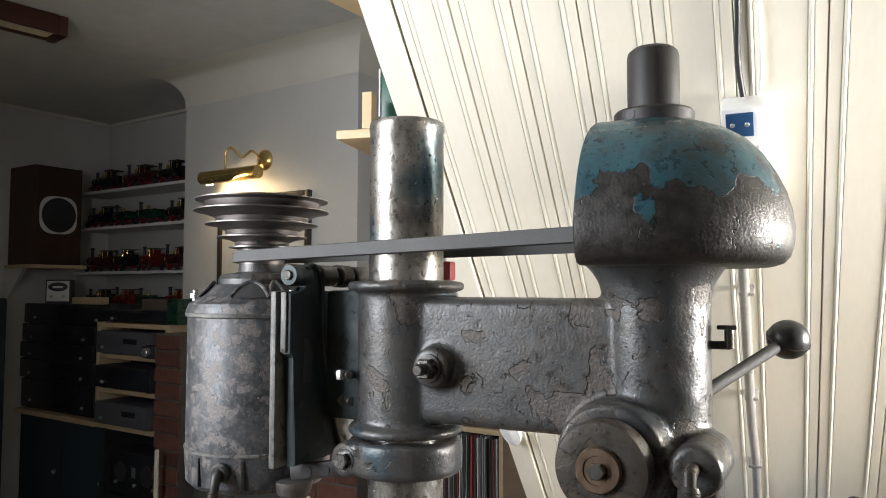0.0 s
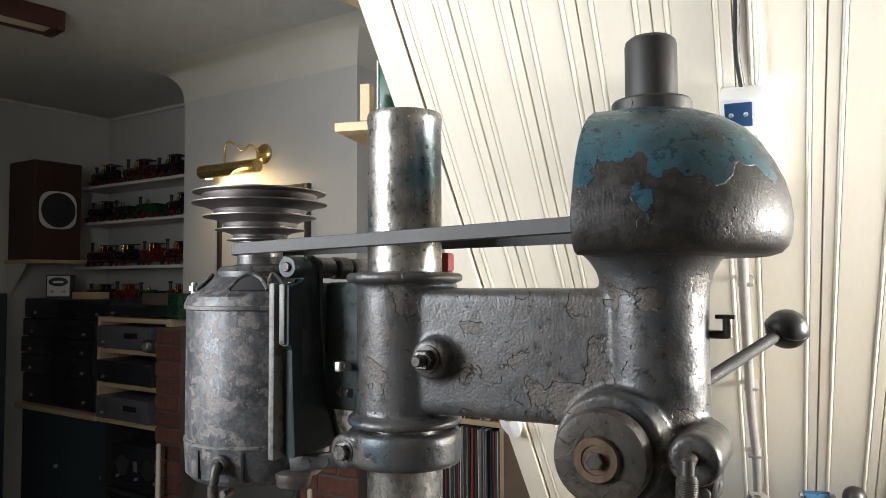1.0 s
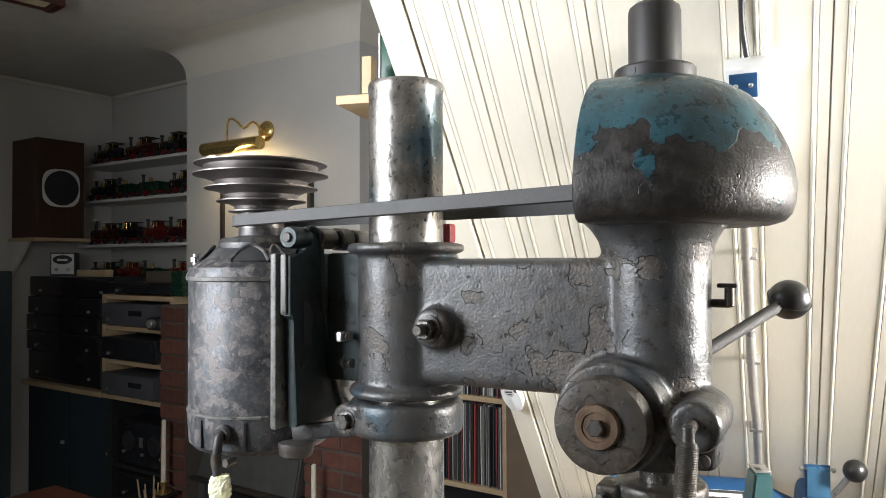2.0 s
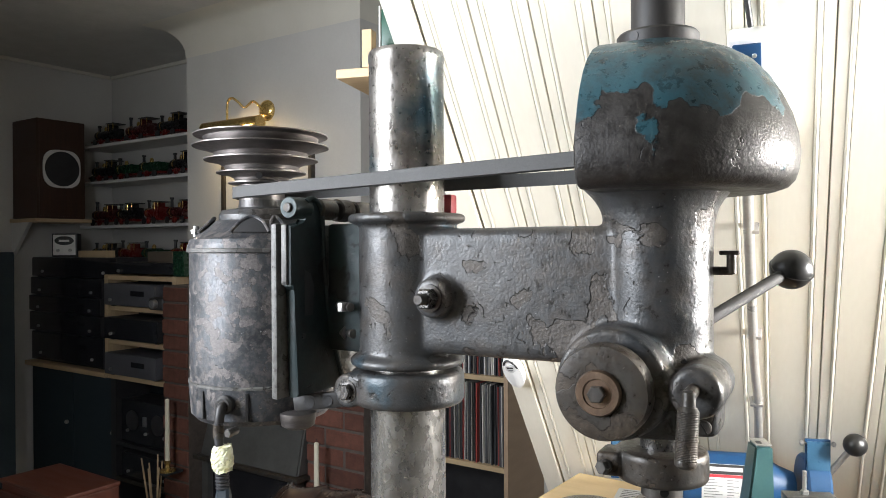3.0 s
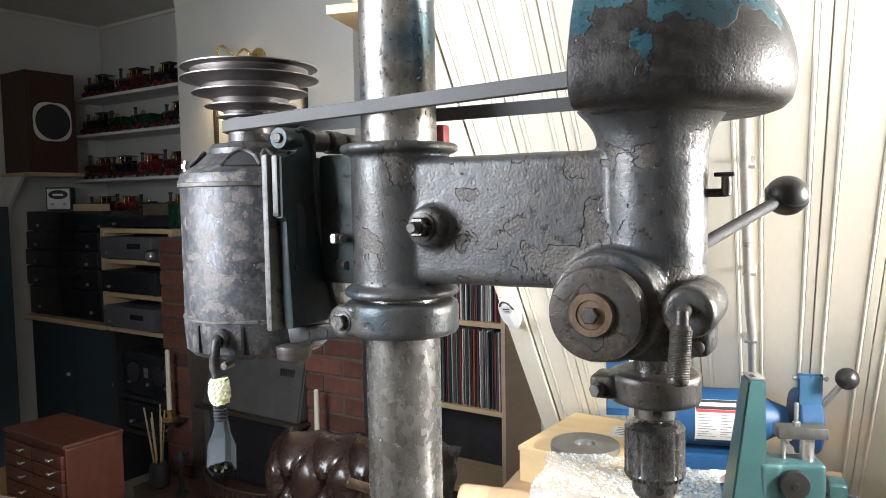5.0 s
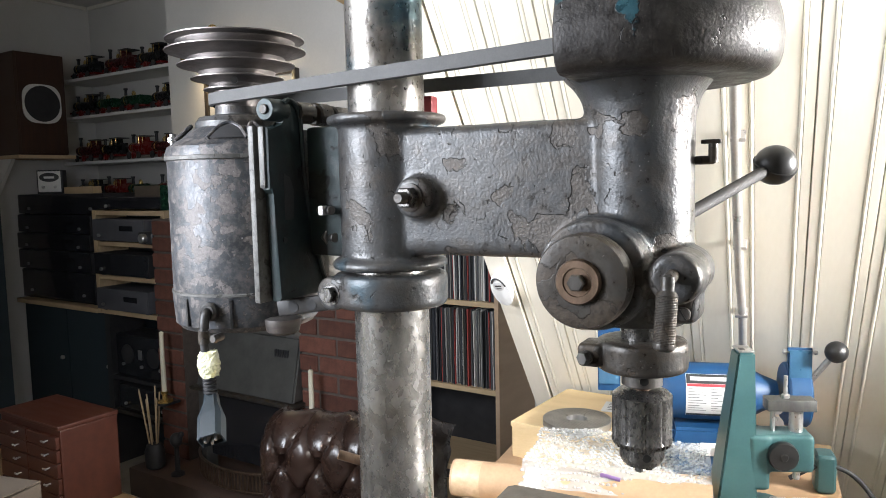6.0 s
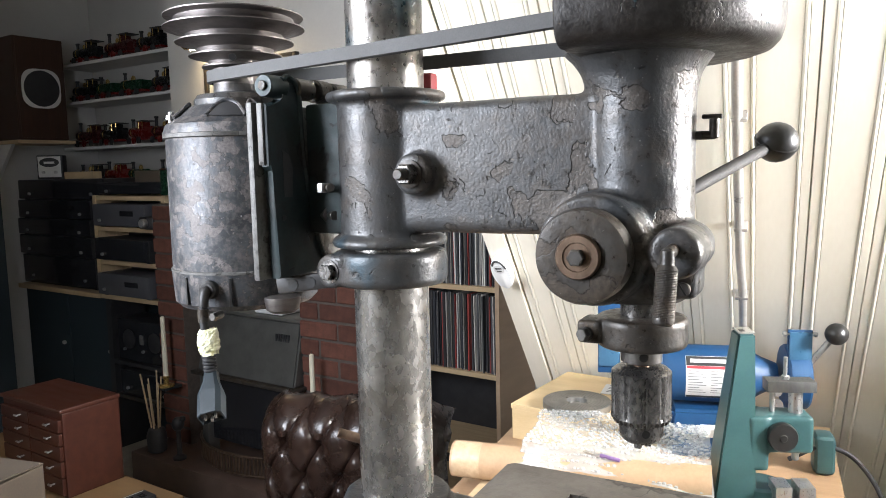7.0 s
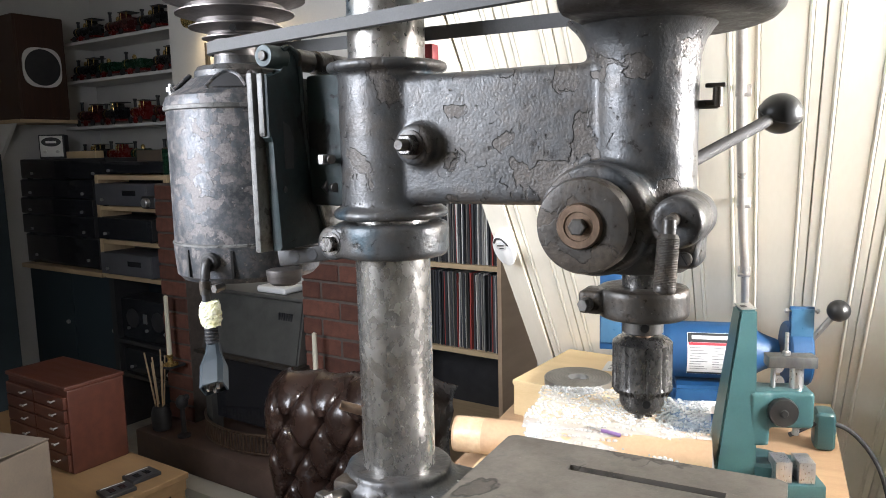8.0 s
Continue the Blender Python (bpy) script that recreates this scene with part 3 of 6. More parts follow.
dpart("grip", knurled((0.2802, -0.0932, 1.366), (0.2788, -0.099, 1.3245), 0.0077, 30, 0.0003), RUSTY, "knurled steel grip", handle)
slot_screw = dpart("slot_screw", merge(moved(lathe([(0.0054, 0.049), (0.0054, 0.0525), (0.0045, 0.0532)], 24), pose(0.284, 0, 1.3425) @ TOWARD)), DARK_STEEL, "slotted screw head")
dpart("slot", moved(box(-0.0045, 0.0045, -0.0538, -0.053, -0.0006, 0.0006), pose(0.284, 0, 1.3425) @ pose(0, 0, 0, 0, 60, 0)), BLACK_PLASTIC, "", slot_screw)

dpart("quill", moved(lathe([(0.0175, 1.285), (0.0175, 1.335)], 40), pose(SX + 0.002, 0, 0)), CHUCK, "steel quill")
depth_ring = dpart("depth_collar", merge(moved(lathe([(0.034, 1.2855), (0.0365, 1.287), (0.0372, 1.29), (0.0372, 1.307), (0.0358, 1.3105), (0.03, 1.3115), (0.018, 1.3115)], 48), pose(SX + 0.002, 0, 0)), box(0.196, 0.216, -0.03, 0.0, 1.2895, 1.309, 0.004, 3)), RUSTY, "browned split collar on the quill")
soften(depth_ring, 0.0013, 3)
dpart("collar_screw", merge(rod((0.2045, -0.036, 1.2985), (0.2045, 0.0, 1.2985), 0.0055), hexbolt((0.2045, -0.033, 1.2985), (-0.4, -1, 0), 0.0058, 0.006)), DARK_STEEL, "", depth_ring)
knurl = dpart("knurled_nut", moved(lathe([(0.0155, 1.2715), (0.0168, 1.2725), (0.0168, 1.2845), (0.0155, 1.2855)], 60), pose(SX + 0.002, 0, 0)), DARK_STEEL, "knurled ring nut")
dpart("key_hole", moved(lathe([(0.0036, 0.0162), (0.0036, 0.0172), (0.001, 0.0172)], 16), pose(SX + 0.002, 0, 1.2785) @ pose(0, 0, 0, 0, 0, 18) @ TOWARD), BLACK_PLASTIC, "", knurl)


def toothed(r, depth, teeth, z0, z1, zc):
    """The fluted chuck sleeve with gear teeth below."""
    bm = bmesh.new()
    n = teeth * 4
    rows = []
    spec = [(z1 + 0.0045, 0.72, 0), (z1 + 0.003, 0.86, 0), (z1, 1.0, 0), (z1 - 0.002, 1.0, 1), (zc, 1.0, 1), (zc - 0.002, 1.02, 0), (zc - 0.004, 1.0, 2), (z0, 0.93, 2)]
    for z, s, kind in spec:
        row = []
        for k in range(n):
            rr = r * s
            if kind == 1 and (k // 2) % 6 == 0:
                rr -= depth
            if kind == 2 and k % 4 < 2:
                rr -= depth * 1.6
            a = 2 * math.pi * k / n
            row.append(bm.verts.new((rr * math.cos(a), rr * math.sin(a), z)))
        rows.append(row)
    for a, b in zip(rows, rows[1:]):
        for k in range(n):
            bm.faces.new((a[k], a[(k + 1) % n], b[(k + 1) % n], b[k]))
    bm.faces.new(rows[0])
    bm.faces.new(rows[-1][::-1])
    return bm


chuck = dpart("chuck", moved(toothed(0.0246, 0.0011, 30, 1.2205, 1.2635, 1.2275), pose(SX + 0.002, 0, 0)), CHUCK, "worn black key chuck with fluted sleeve")
nose = dpart("chuck_nose", moved(lathe([(0.0186, 1.223), (0.0186, 1.211), (0.0165, 1.206), (0.0135, 1.2035), (0.006, 1.2035), (0.005, 1.208)], 48), pose(SX + 0.002, 0, 0)), CHUCK, "", chuck)
for k in range(3):
    a = radians(20 + 120 * k)
    dpart("jaw", moved(box(0.0028, 0.0085, -0.003, 0.003, 1.198, 1.209, 0.0012), pose(SX + 0.002, 0, 0, 0, 0, math.degrees(a))), CHUCK, "", chuck)
dpart("key_hole", moved(lathe([(0.0034, 0.0182), (0.0034, 0.0192), (0.001, 0.0192)], 16), pose(SX + 0.002, 0, 1.2145) @ pose(0, 0, 0, 0, 0, 24) @ TOWARD), BLACK_PLASTIC, "", chuck)
dpart("arbor", moved(lathe([(0.0068, 1.264), (0.0068, 1.273)], 24), pose(SX + 0.002, 0, 0)), BRASS, "", chuck)

# motor, its hinged bracket, the cone pulley and the belt
MX, MR = -0.1845, 0.0762
motor = dpart("motor", moved(lathe([(MR, 1.335), (MR, 1.474), (MR - 0.001, 1.476)], 64), pose(MX, 0, 0)), MOTOR, "scuffed grey motor shell")
dpart("end_bell", moved(lathe([(MR + 0.0015, 1.4735), (MR + 0.002, 1.478), (MR - 0.001, 1.486), (MR - 0.01, 1.492), (0.06, 1.4955), (0.05, 1.5045), (0.045, 1.5065), (0.03, 1.507)], 64), pose(MX, 0, 0)), MOTOR, "", motor)
dpart("bell_rim", moved(lathe([(MR, 1.4715), (MR + 0.0022, 1.4725), (MR + 0.0026, 1.476), (MR, 1.478)], 64, False), pose(MX, 0, 0)), EDGE, "worn bright rim", motor)
dpart("lower_rim", moved(lathe([(MR, 1.334), (MR + 0.0016, 1.335), (MR + 0.0016, 1.337), (MR, 1.338)], 64, False), pose(MX, 0, 0)), EDGE, "", motor)
dpart("lower_bell", moved(lathe([(0.03, 1.297), (0.07, 1.2975), (MR - 0.005, 1.299), (MR - 0.001, 1.303), (MR + 0.001, 1.33), (MR + 0.001, 1.3355)], 64), pose(MX, 0, 0)), MOTOR, "", motor)
dpart("bearing_cap", moved(lathe([(0.044, 1.496), (0.0455, 1.5), (0.0455, 1.512), (0.042, 1.517), (0.03, 1.5185), (0.025, 1.52), (0.024, 1.535)], 48), pose(MX, 0, 0)), CAST, "dark bearing cap", motor)
for k, a in enumerate((225, 338, 45, 135)):
    ca, sa = math.cos(radians(a)), math.sin(radians(a))
    dpart("tie_bolt", merge(rod((MX + 0.0685 * ca, 0.0685 * sa, 1.486), (MX + 0.0685 * ca, 0.0685 * sa, 1.5005), 0.0032, 12), hexbolt((MX + 0.0685 * ca, 0.0685 * sa, 1.492), (0, 0, 1), 0.0052, 0.005)), BRIGHT, "", motor)
for a in (262, 300, 190):
    dpart("vent_slot", moved(box(-0.0012, 0.0012, -MR - 0.0022, -MR + 0.002, 1.304, 1.332), pose(MX, 0, 0, 0, 0, a - 270)), BLACK_PLASTIC, "", motor)


def bell_opening(a0, a1, lift):
    """A patch of the end bell's sloping shoulder between two angles, arched along its upper edge."""
    bm = bmesh.new()
    rows, n = [], 18
    for k in range(n + 1):
        t = k / n
        a, high = radians(a0 + (a1 - a0) * t), math.sin(math.pi * t) ** 0.5
        rows.append([bm.verts.new(((r + lift) * math.cos(a), (r + lift) * math.sin(a), z + lift)) for r, z in ((0.0665, 1.4915), (0.0665 - 0.0105 * high, 1.4915 + 0.0095 * high), (0.0665 - 0.0175 * high, 1.4915 + 0.016 * high))])
    for p, q in zip(rows, rows[1:]):
        for k in range(2):
            bm.faces.new((p[k], q[k], q[k + 1], p[k + 1]))
    return moved(bm, pose(MX, 0, 0))


for a0, a1 in ((284, 318), (319, 334), (205, 238)):
    dpart("vent_opening", bell_opening(a0, a1, 0.0012), MATT_BLACK, "dark opening in the end bell", motor)
    rim = []
    for k in range(9):
        t = k / 8
        a, high = radians(a0 + (a1 - a0) * t), math.sin(math.pi * t) ** 0.5
        q = 0.0665 - 0.0175 * high + 0.001
        rim.append((MX + q * math.cos(a), q * math.sin(a), 1.4925 + 0.016 * high))
    dpart("vent_lip", tube(rim, 0.0022, 8, 3), MOTOR, "", motor)
dpart("foot_rail", box(-0.1065, -0.0975, -0.075, 0.075, 1.345, 1.478, 0.003), EDGE, "worn light foot rail", motor)
dpart("gland", moved(merge(moved(lathe([(0.0095, 0.07), (0.0095, 0.082), (0.007, 0.084)], 20), TOWARD), tube(((0, -0.078, 0.001), (0, -0.086, -0.001), (0, -0.0895, -0.009), (0, -0.09, -0.015)), 0.0047, 12)), pose(MX, 0, 1.321, 0, 0, 14)), BLACK_BAR, "dark cable gland", motor)
dpart("terminal_screw", merge(rod((MX + 0.032, -0.075, 1.297), (MX + 0.034, -0.086, 1.297), 0.004), hexbolt((MX + 0.0345, -0.086, 1.297), (0, -1, 0), 0.0045, 0.004)), DARK_STEEL, "", motor)

bracket = dpart("motor_plate", box(-0.0955, -0.0885, -0.089, 0.07, 1.335, 1.4995, 0.0025), EDGE, "worn light edge of the motor plate")
# cast plate with its swan neck, in the plane across the arm
NECK = [(-0.0835, 1.441), (-0.0835, 1.4975), (-0.063, 1.4985), (-0.0585, 1.503), (-0.06, 1.512), (-0.058, 1.5205), (-0.05, 1.524), (-0.0405, 1.5205), (-0.035, 1.511), (-0.033, 1.495), (-0.032, 1.47), (-0.029, 1.44), (-0.022, 1.405), (-0.012, 1.37), (-0.002, 1.345), (-0.004, 1.336), (-0.0765, 1.336), (-0.0765, 1.437)]
ACROSS = Matrix(((0, 0, 1, 0), (1, 0, 0, 0), (0, 1, 0, 0), (0, 0, 0, 1)))
plate = dpart("hinge_plate", moved(prism(NECK, -0.0855, -0.0755, 0.0025), ACROSS), BRACKET, "dark green hinge plate with a swan neck")
dpart("rim_bead", tube([(-0.0755, y - 0.003, z) for y, z in NECK[5:15]], 0.003, 8, 3), BRACKET, "", plate)
dpart("plate_edge", merge(box(-0.0855, -0.079, -0.0862, -0.0828, 1.442, 1.4985, 0.0015)), EDGE, "", plate)
dpart("window", moved(prism([(-0.064, 1.412), (-0.052, 1.412), (-0.05, 1.44), (-0.055, 1.452), (-0.064, 1.456)], -0.0756, -0.0752), ACROSS), MATT_BLACK, "", plate)
dpart("pin_hole", moved(lathe([(0.0028, 0), (0.0028, 0.0012)], 14), pose(-0.0757, -0.066, 1.393, 0, 90, 0)), MATT_BLACK, "", plate)
dpart("hinge_eye", merge(moved(lathe([(0.0095, -0.012), (0.0105, -0.01), (0.0105, 0.012), (0.0095, 0.014)], 28), pose(-0.0825, -0.0645, 1.5145) @ TOWARD), box(-0.0865, -0.0765, -0.068, -0.053, 1.505, 1.5235, 0.004)), BRACKET, "", plate)
pin = dpart("hinge_pin", merge(rod((-0.0825, -0.081, 1.5145), (-0.0825, 0.085, 1.5145), 0.0046), rod((-0.0805, -0.04, 1.5145), (-0.0805, -0.014, 1.5145), 0.0105), rod((-0.0805, -0.008, 1.5145), (-0.0805, 0.014, 1.5145), 0.0115), rod((-0.0805, 0.02, 1.5145), (-0.0805, 0.06, 1.5145), 0.0105)), RUSTY, "browned hinge pin with knuckles")
dpart("support_arm", merge(box(-0.079, -0.035, 0.012, 0.05, 1.4, 1.503, 0.006), box(-0.074, -0.03, -0.03, 0.02, 1.375, 1.5, 0.004)), BRACKET, "dark bracket arm to the column sleeve")
adjuster = dpart("adjuster_bolt", rod((-0.06, -0.03, 1.42), (-0.036, -0.045, 1.42), 0.0042), DARK_STEEL, "adjusting bolts between bracket and sleeve")
dpart("bolt_head", merge(box(-0.0475, -0.042, -0.0505, -0.0415, 1.4155, 1.4245, 0.001)), BRIGHT, "", adjuster)
dpart("lower_bolt", merge(rod((-0.07, -0.012, 1.393), (-0.042, -0.032, 1.393), 0.0045), hexbolt((-0.056, -0.024, 1.393), (1, -0.6, 0), 0.008, 0.006)), DARK_STEEL, "", adjuster)
stay = dpart("stay", moved(merge(box(0, 0.07, -0.0035, 0.0035, -0.008, 0.008, 0.003)), pose(-0.096, -0.055, 1.325, 0, -8, 12)), BLACK_BAR, "dark drilled strap under the bracket")
for x in (0.018, 0.037, 0.055):
    dpart("strap_hole", moved(lathe([(0.0055, 0.0036), (0.0055, 0.0041), (0.001, 0.0041)], 16), pose(-0.096, -0.055, 1.325, 0, -8, 12) @ pose(x, 0, 0) @ TOWARD), MATT_BLACK, "", stay)
dpart("condenser", moved(lathe([(0.012, -0.008), (0.0165, -0.005), (0.0185, 0.004), (0.0185, 0.008), (0.012, 0.01)], 24), pose(-0.112, -0.03, 1.302)), PULLEY, "small grey capacitor", motor)


def cone_pulley():
    """Five flat belt steps between thin flanges, widest on top."""
    steps = ((0.0716, 1.598), (0.0727, 1.586), (0.061, 1.5715), (0.0482, 1.5575), (0.0355, 1.5465))
    prof = [(0.02, 1.528), (0.0245, 1.528), (0.0245, 1.5445)]
    for i in range(4, -1, -1):
        r, z = steps[i]
        inner = r * 0.62 if i else r * 0.9
        prof += [(r * 0.9, z - 0.0012), (r, z - 0.0004), (r, z + 0.0008), (r * 0.86, z + 0.0014)]
        if i:
            nr, nz = steps[i - 1]
            prof += [(r * 0.8, z + 0.003), (r * 0.83, (z + nz) / 2), (min(nr * 0.86, r * 1.02), nz - 0.0025)]
    prof += [(0.062, 1.6005), (0.059, 1.5995), (0.02, 1.6)]
    return lathe(prof, 72)


pulley = dpart("cone_pulley", moved(cone_pulley(), pose(MX, 0, 0)), PULLEY, "five-step turned steel cone pulley")
dpart("grub_screw", moved(lathe([(0.0035, 0.04), (0.0035, 0.046)], 12), pose(MX, 0, 1.5515) @ pose(0, 0, 0, 0, 0, 38) @ TOWARD), BLACK_PLASTIC, "", pulley)


def belt_mesh(x0, r0, x1, r1, z0, z1, h, thick):
    """A closed flat belt round two wheels, sloping a little from z0 to z1."""
    d = x1 - x0
    a = math.acos((r0 - r1) / d)
    path = []
    for k in range(25):
        t = a + (2 * math.pi - 2 * a) * k / 24
        path.append((x0 + r0 * math.cos(t), r0 * math.sin(t), math.cos(t), math.sin(t)))
    for k in range(25):
        t = -a + 2 * a * k / 24
        path.append((x1 + r1 * math.cos(t), r1 * math.sin(t), math.cos(t), math.sin(t)))
    bm = bmesh.new()
    rows = []
    for x, y, nx, ny in path:
        z = z0 + (z1 - z0) * (x - x0) / d
        rows.append([bm.verts.new((x + nx * o, y + ny * o, z + dz)) for o, dz in ((0, -h / 2), (thick, -h / 2 + 0.001), (thick, h / 2 - 0.001), (0, h / 2))])
    n = len(rows)
    for i in range(n):
        for k in range(4):
            bm.faces.new((rows[i][k], rows[i][(k + 1) % 4], rows[(i + 1) % n][(k + 1) % 4], rows[(i + 1) % n][k]))
    return bm


dpart("belt", belt_mesh(MX, 0.027, SX, 0.075, 1.5365, 1.545, 0.0135, 0.004), BELT, "grey flat drive belt")

dpart("red_cap", box(0.012, 0.027, 0.042, 0.056, 1.5105, 1.53, 0.003), surface("dull red plastic", (0.16, 0.008, 0.01), (0.22, 0.012, 0.014), 30, 0.6), "small red plastic cap behind the column")

# base, table and column foot
foot = dpart("base_casting", merge(lathe([(0.06, BENCH_Z), (0.06, 1.085), (0.059, 1.1), (0.054, 1.106), (0.054, 1.11), (0.0525, 1.113), (0.04, 1.1135)], 48), box(0.0, 0.16, -0.085, 0.05, 1.02, 1.1, 0.012, 3), box(-0.11, 0.33, -0.16, 0.075, BENCH_Z, BENCH_Z + 0.05, 0.012, 3)), CAST, "dark base casting with white paint specks")
soften(foot, 0.003, 4, 0.002, 0.03)
dpart("base_bolt", merge(rod((-0.028, -0.045, 1.094), (-0.037, -0.075, 1.094), 0.008), hexbolt((-0.037, -0.073, 1.094), (-0.3, -1, 0), 0.0125, 0.01), box(-0.045, -0.015, -0.055, -0.03, 1.082, 1.108, 0.006)), RUSTY, "square clamp bolt", foot)
random.seed(3)
specks = bmesh.new()
for k in range(70):
    x, y, r = random.uniform(0.012, 0.155), random.uniform(-0.08, 0.045), random.uniform(0.0004, 0.0015)
    bmesh.ops.create_icosphere(specks, subdivisions=1, radius=r, matrix=Matrix.Translation((x, y, 1.1)) @ Matrix.Diagonal((1.6, 1, 0.5, 1)))
tagged(dpart("paint_specks", specks, WHITE_PLASTIC, "white paint specks", foot), kind="stuff")
dpart("elevating_handle", rod((-0.03, 0.04, 1.138), (-0.08, 0.012, 1.157), 0.0052), BRASS, "browned bar end behind the column")


def drill_table():
    """A plate with rounded corners and two slots cut through."""
    x0, x1, y0, y1, z1, z0 = 0.092, 0.356, -0.2, 0.074, 1.13, 1.112
    xs = [x0, x0 + 0.006, 0.172, 0.31, x1 - 0.006, x1]
    ys = [y0, y0 + 0.006, -0.094, -0.083, 0.016, 0.027, y1 - 0.006, y1]
    bm = bmesh.new()
    cells = {}
    for i in range(len(xs) - 1):
        for j in range(len(ys) - 1):
            if i == 2 and j in (2, 4):
                continue
            cells[i, j] = 1
    vs = {}

    def v(i, j, top):
        key = (i, j, top)
        if key not in vs:
            x, y = xs[i], ys[j]
            if (i, j) in ((0, 0),):
                x, y = x + 0.003, y + 0.003
            if (i, j) == (0, len(ys) - 1):
                x, y = x + 0.003, y - 0.003
            if (i, j) == (len(xs) - 1, len(ys) - 1):
                x, y = x - 0.003, y - 0.003
            vs[key] = bm.verts.new((x, y, z1 if top else z0))
        return vs[key]

    for i, j in cells:
        bm.faces.new((v(i, j, 1), v(i + 1, j, 1), v(i + 1, j + 1, 1), v(i, j + 1, 1)))
        bm.faces.new((v(i, j, 0), v(i, j + 1, 0), v(i + 1, j + 1, 0), v(i + 1, j, 0)))
        for di, dj, p, q in ((-1, 0, (i, j), (i, j + 1)), (1, 0, (i + 1, j), (i + 1, j + 1)), (0, -1, (i, j), (i + 1, j)), (0, 1, (i, j + 1), (i + 1, j + 1))):
            if (i + di, j + dj) not in cells:
                bm.faces.new((v(*p, 0), v(*q, 0), v(*q, 1), v(*p, 1)))
    rim = [e for e in bm.edges if len(e.link_faces) == 2 and e.calc_face_angle(0) > 1.2 and min(w.co.z for w in e.verts) > 1.12]
    bmesh.ops.bevel(bm, geom=rim, offset=0.0018, segments=2, affect="EDGES")
    return bm


TABLE_IRON = worn_iron("smooth brown-grey table iron", (0.085, 0.075, 0.063), (0.125, 0.111, 0.094), (0.07, 0.061, 0.05), (0.18, 0.17, 0.155), 0.6, 9, 0.45, 0.3)
table = dpart("work_table", drill_table(), TABLE_IRON, "worn iron work table with slots")
dpart("table_web", box(0.1, 0.34, -0.19, 0.06, 1.07, 1.1115, 0.01), CAST, "", table)

# ---- the lead that hangs from the motor ----
lead = thing("power_lead", DRILL @ pose(-0.1635, -0.0875, 1.306), "black mains lead with taped joint and grey appliance plug", "power lead")
part("cable", tube(((0, 0, 0), (-0.0005, 0, -0.012), (0.001, 0.0, -0.026), (0.003, 0.0, -0.044)), 0.0042, 12), MATT_BLACK, lead)
part("heat_shrink", tube(((0, 0, -0.002), (-0.0005, 0, -0.009), (0.0, 0, -0.015)), 0.0054, 12), RUSTY, lead, "reddish sleeve")


def crumpled(r, h, seed):
    rnd = random.Random(seed)
    bm = lathe([(r * (0.78 + 0.22 * math.sin(math.pi * k / 11)), h * k / 11) for k in range(12)], 26)
    for v in bm.verts:
        v.co += Vector([rnd.uniform(-1, 1) * r * 0.11 for _ in range(3)])
    return bm


part("tape_wrap", moved(crumpled(0.0104, 0.025, 5), pose(0.005, 0.0, -0.047)), TAPE, lead, "crinkled yellow and white tape", False)
relief = []
for k in range(5):
    relief.append(moved(lathe([(0.0058, 0), (0.0068, 0.001), (0.0068, 0.0022), (0.0056, 0.0032)], 16), pose(0.004 + k * 0.0006, -0.0004 * k, -0.051 - k * 0.0032)))
part("strain_relief", merge(*relief), MATT_BLACK, lead, "ribbed black strain relief")
# the plug hangs with its socket end swung out
PLUG = pose(0.0075, -0.002, -0.066) @ Matrix.Rotation(radians(52), 4, Vector((-0.74, -0.67, 0))) @ pose(0, 0, 0, 0, 0, 24) @ Matrix.Diagonal((0.97, 0.97, 1.2, 1))


def plug_body():
    """From a round neck to a six-sided shell."""
    six = [(-0.0118, -0.0055), (-0.0075, -0.009), (0.0075, -0.009), (0.0118, -0.0055), (0.0118, 0.009), (-0.0118, 0.009)]
    bm = bmesh.new()
    rows = []
    for z, q, ins in ((0.002, 0.52, 0), (-0.008, 0.62, 0), (-0.018, 0.92, 0), (-0.021, 1.0, 0), (-0.042, 1.0, 0), (-0.0425, 0.9, 0), (-0.039, 0.84, 0)):
        rows.append([bm.verts.new((x * q, y * q, z)) for x, y in six])
    for a, b in zip(rows, rows[1:]):
        for k in range(6):
            bm.faces.new((a[k], a[(k + 1) % 6], b[(k + 1) % 6], b[k]))
    bm.faces.new(rows[0])
    bm.faces.new(rows[-1])
    return bm


plug = part("connector", moved(plug_body(), PLUG), GREY_PLASTIC, lead, "grey three-pin appliance plug")
part("socket_face", moved(box(-0.0096, 0.0096, -0.0072, 0.0072, -0.0396, -0.0388), PLUG), BLACK_PLASTIC, plug)
for dx in (-0.005, 0.0, 0.005):
    part("pin", moved(box(dx - 0.001, dx + 0.001, -0.003 if dx else 0.001, 0.0005 if dx else 0.0045, -0.044, -0.0392), PLUG), BRIGHT, plug)


# ---- things on and along the sloping boards ----
def on_slope(h, up, out=0.0, turn=0.0):
    return SLOPE @ pose(h, up, 0.006 + out, 0, 0, turn)


jb = thing("junction_box", on_slope(-0.001, 0.636), "white plastic box with a blue cover, screwed to the boards", "junction box")
part("housing", box(-0.026, 0.026, -0.125, 0.03, 0, 0.034, 0.005), WHITE_PLASTIC, jb)
part("cover", box(-0.0205, 0.0115, -0.008, 0.024, 0.0335, 0.0375, 0.001), BLUE_PAINT, jb, "blue cover")
for dx in (-0.013, 0.004):
    part("screw", moved(lathe([(0.003, 0), (0.003, 0.0012), (0.0022, 0.0018)], 14), pose(dx, 0.009, 0.0372)), BRIGHT, jb)
part("rating_plate", box(-0.012, 0.0165, -0.045, -0.024, 0.0335, 0.0345), LABEL_WHITE, jb, "small grey printed plate")
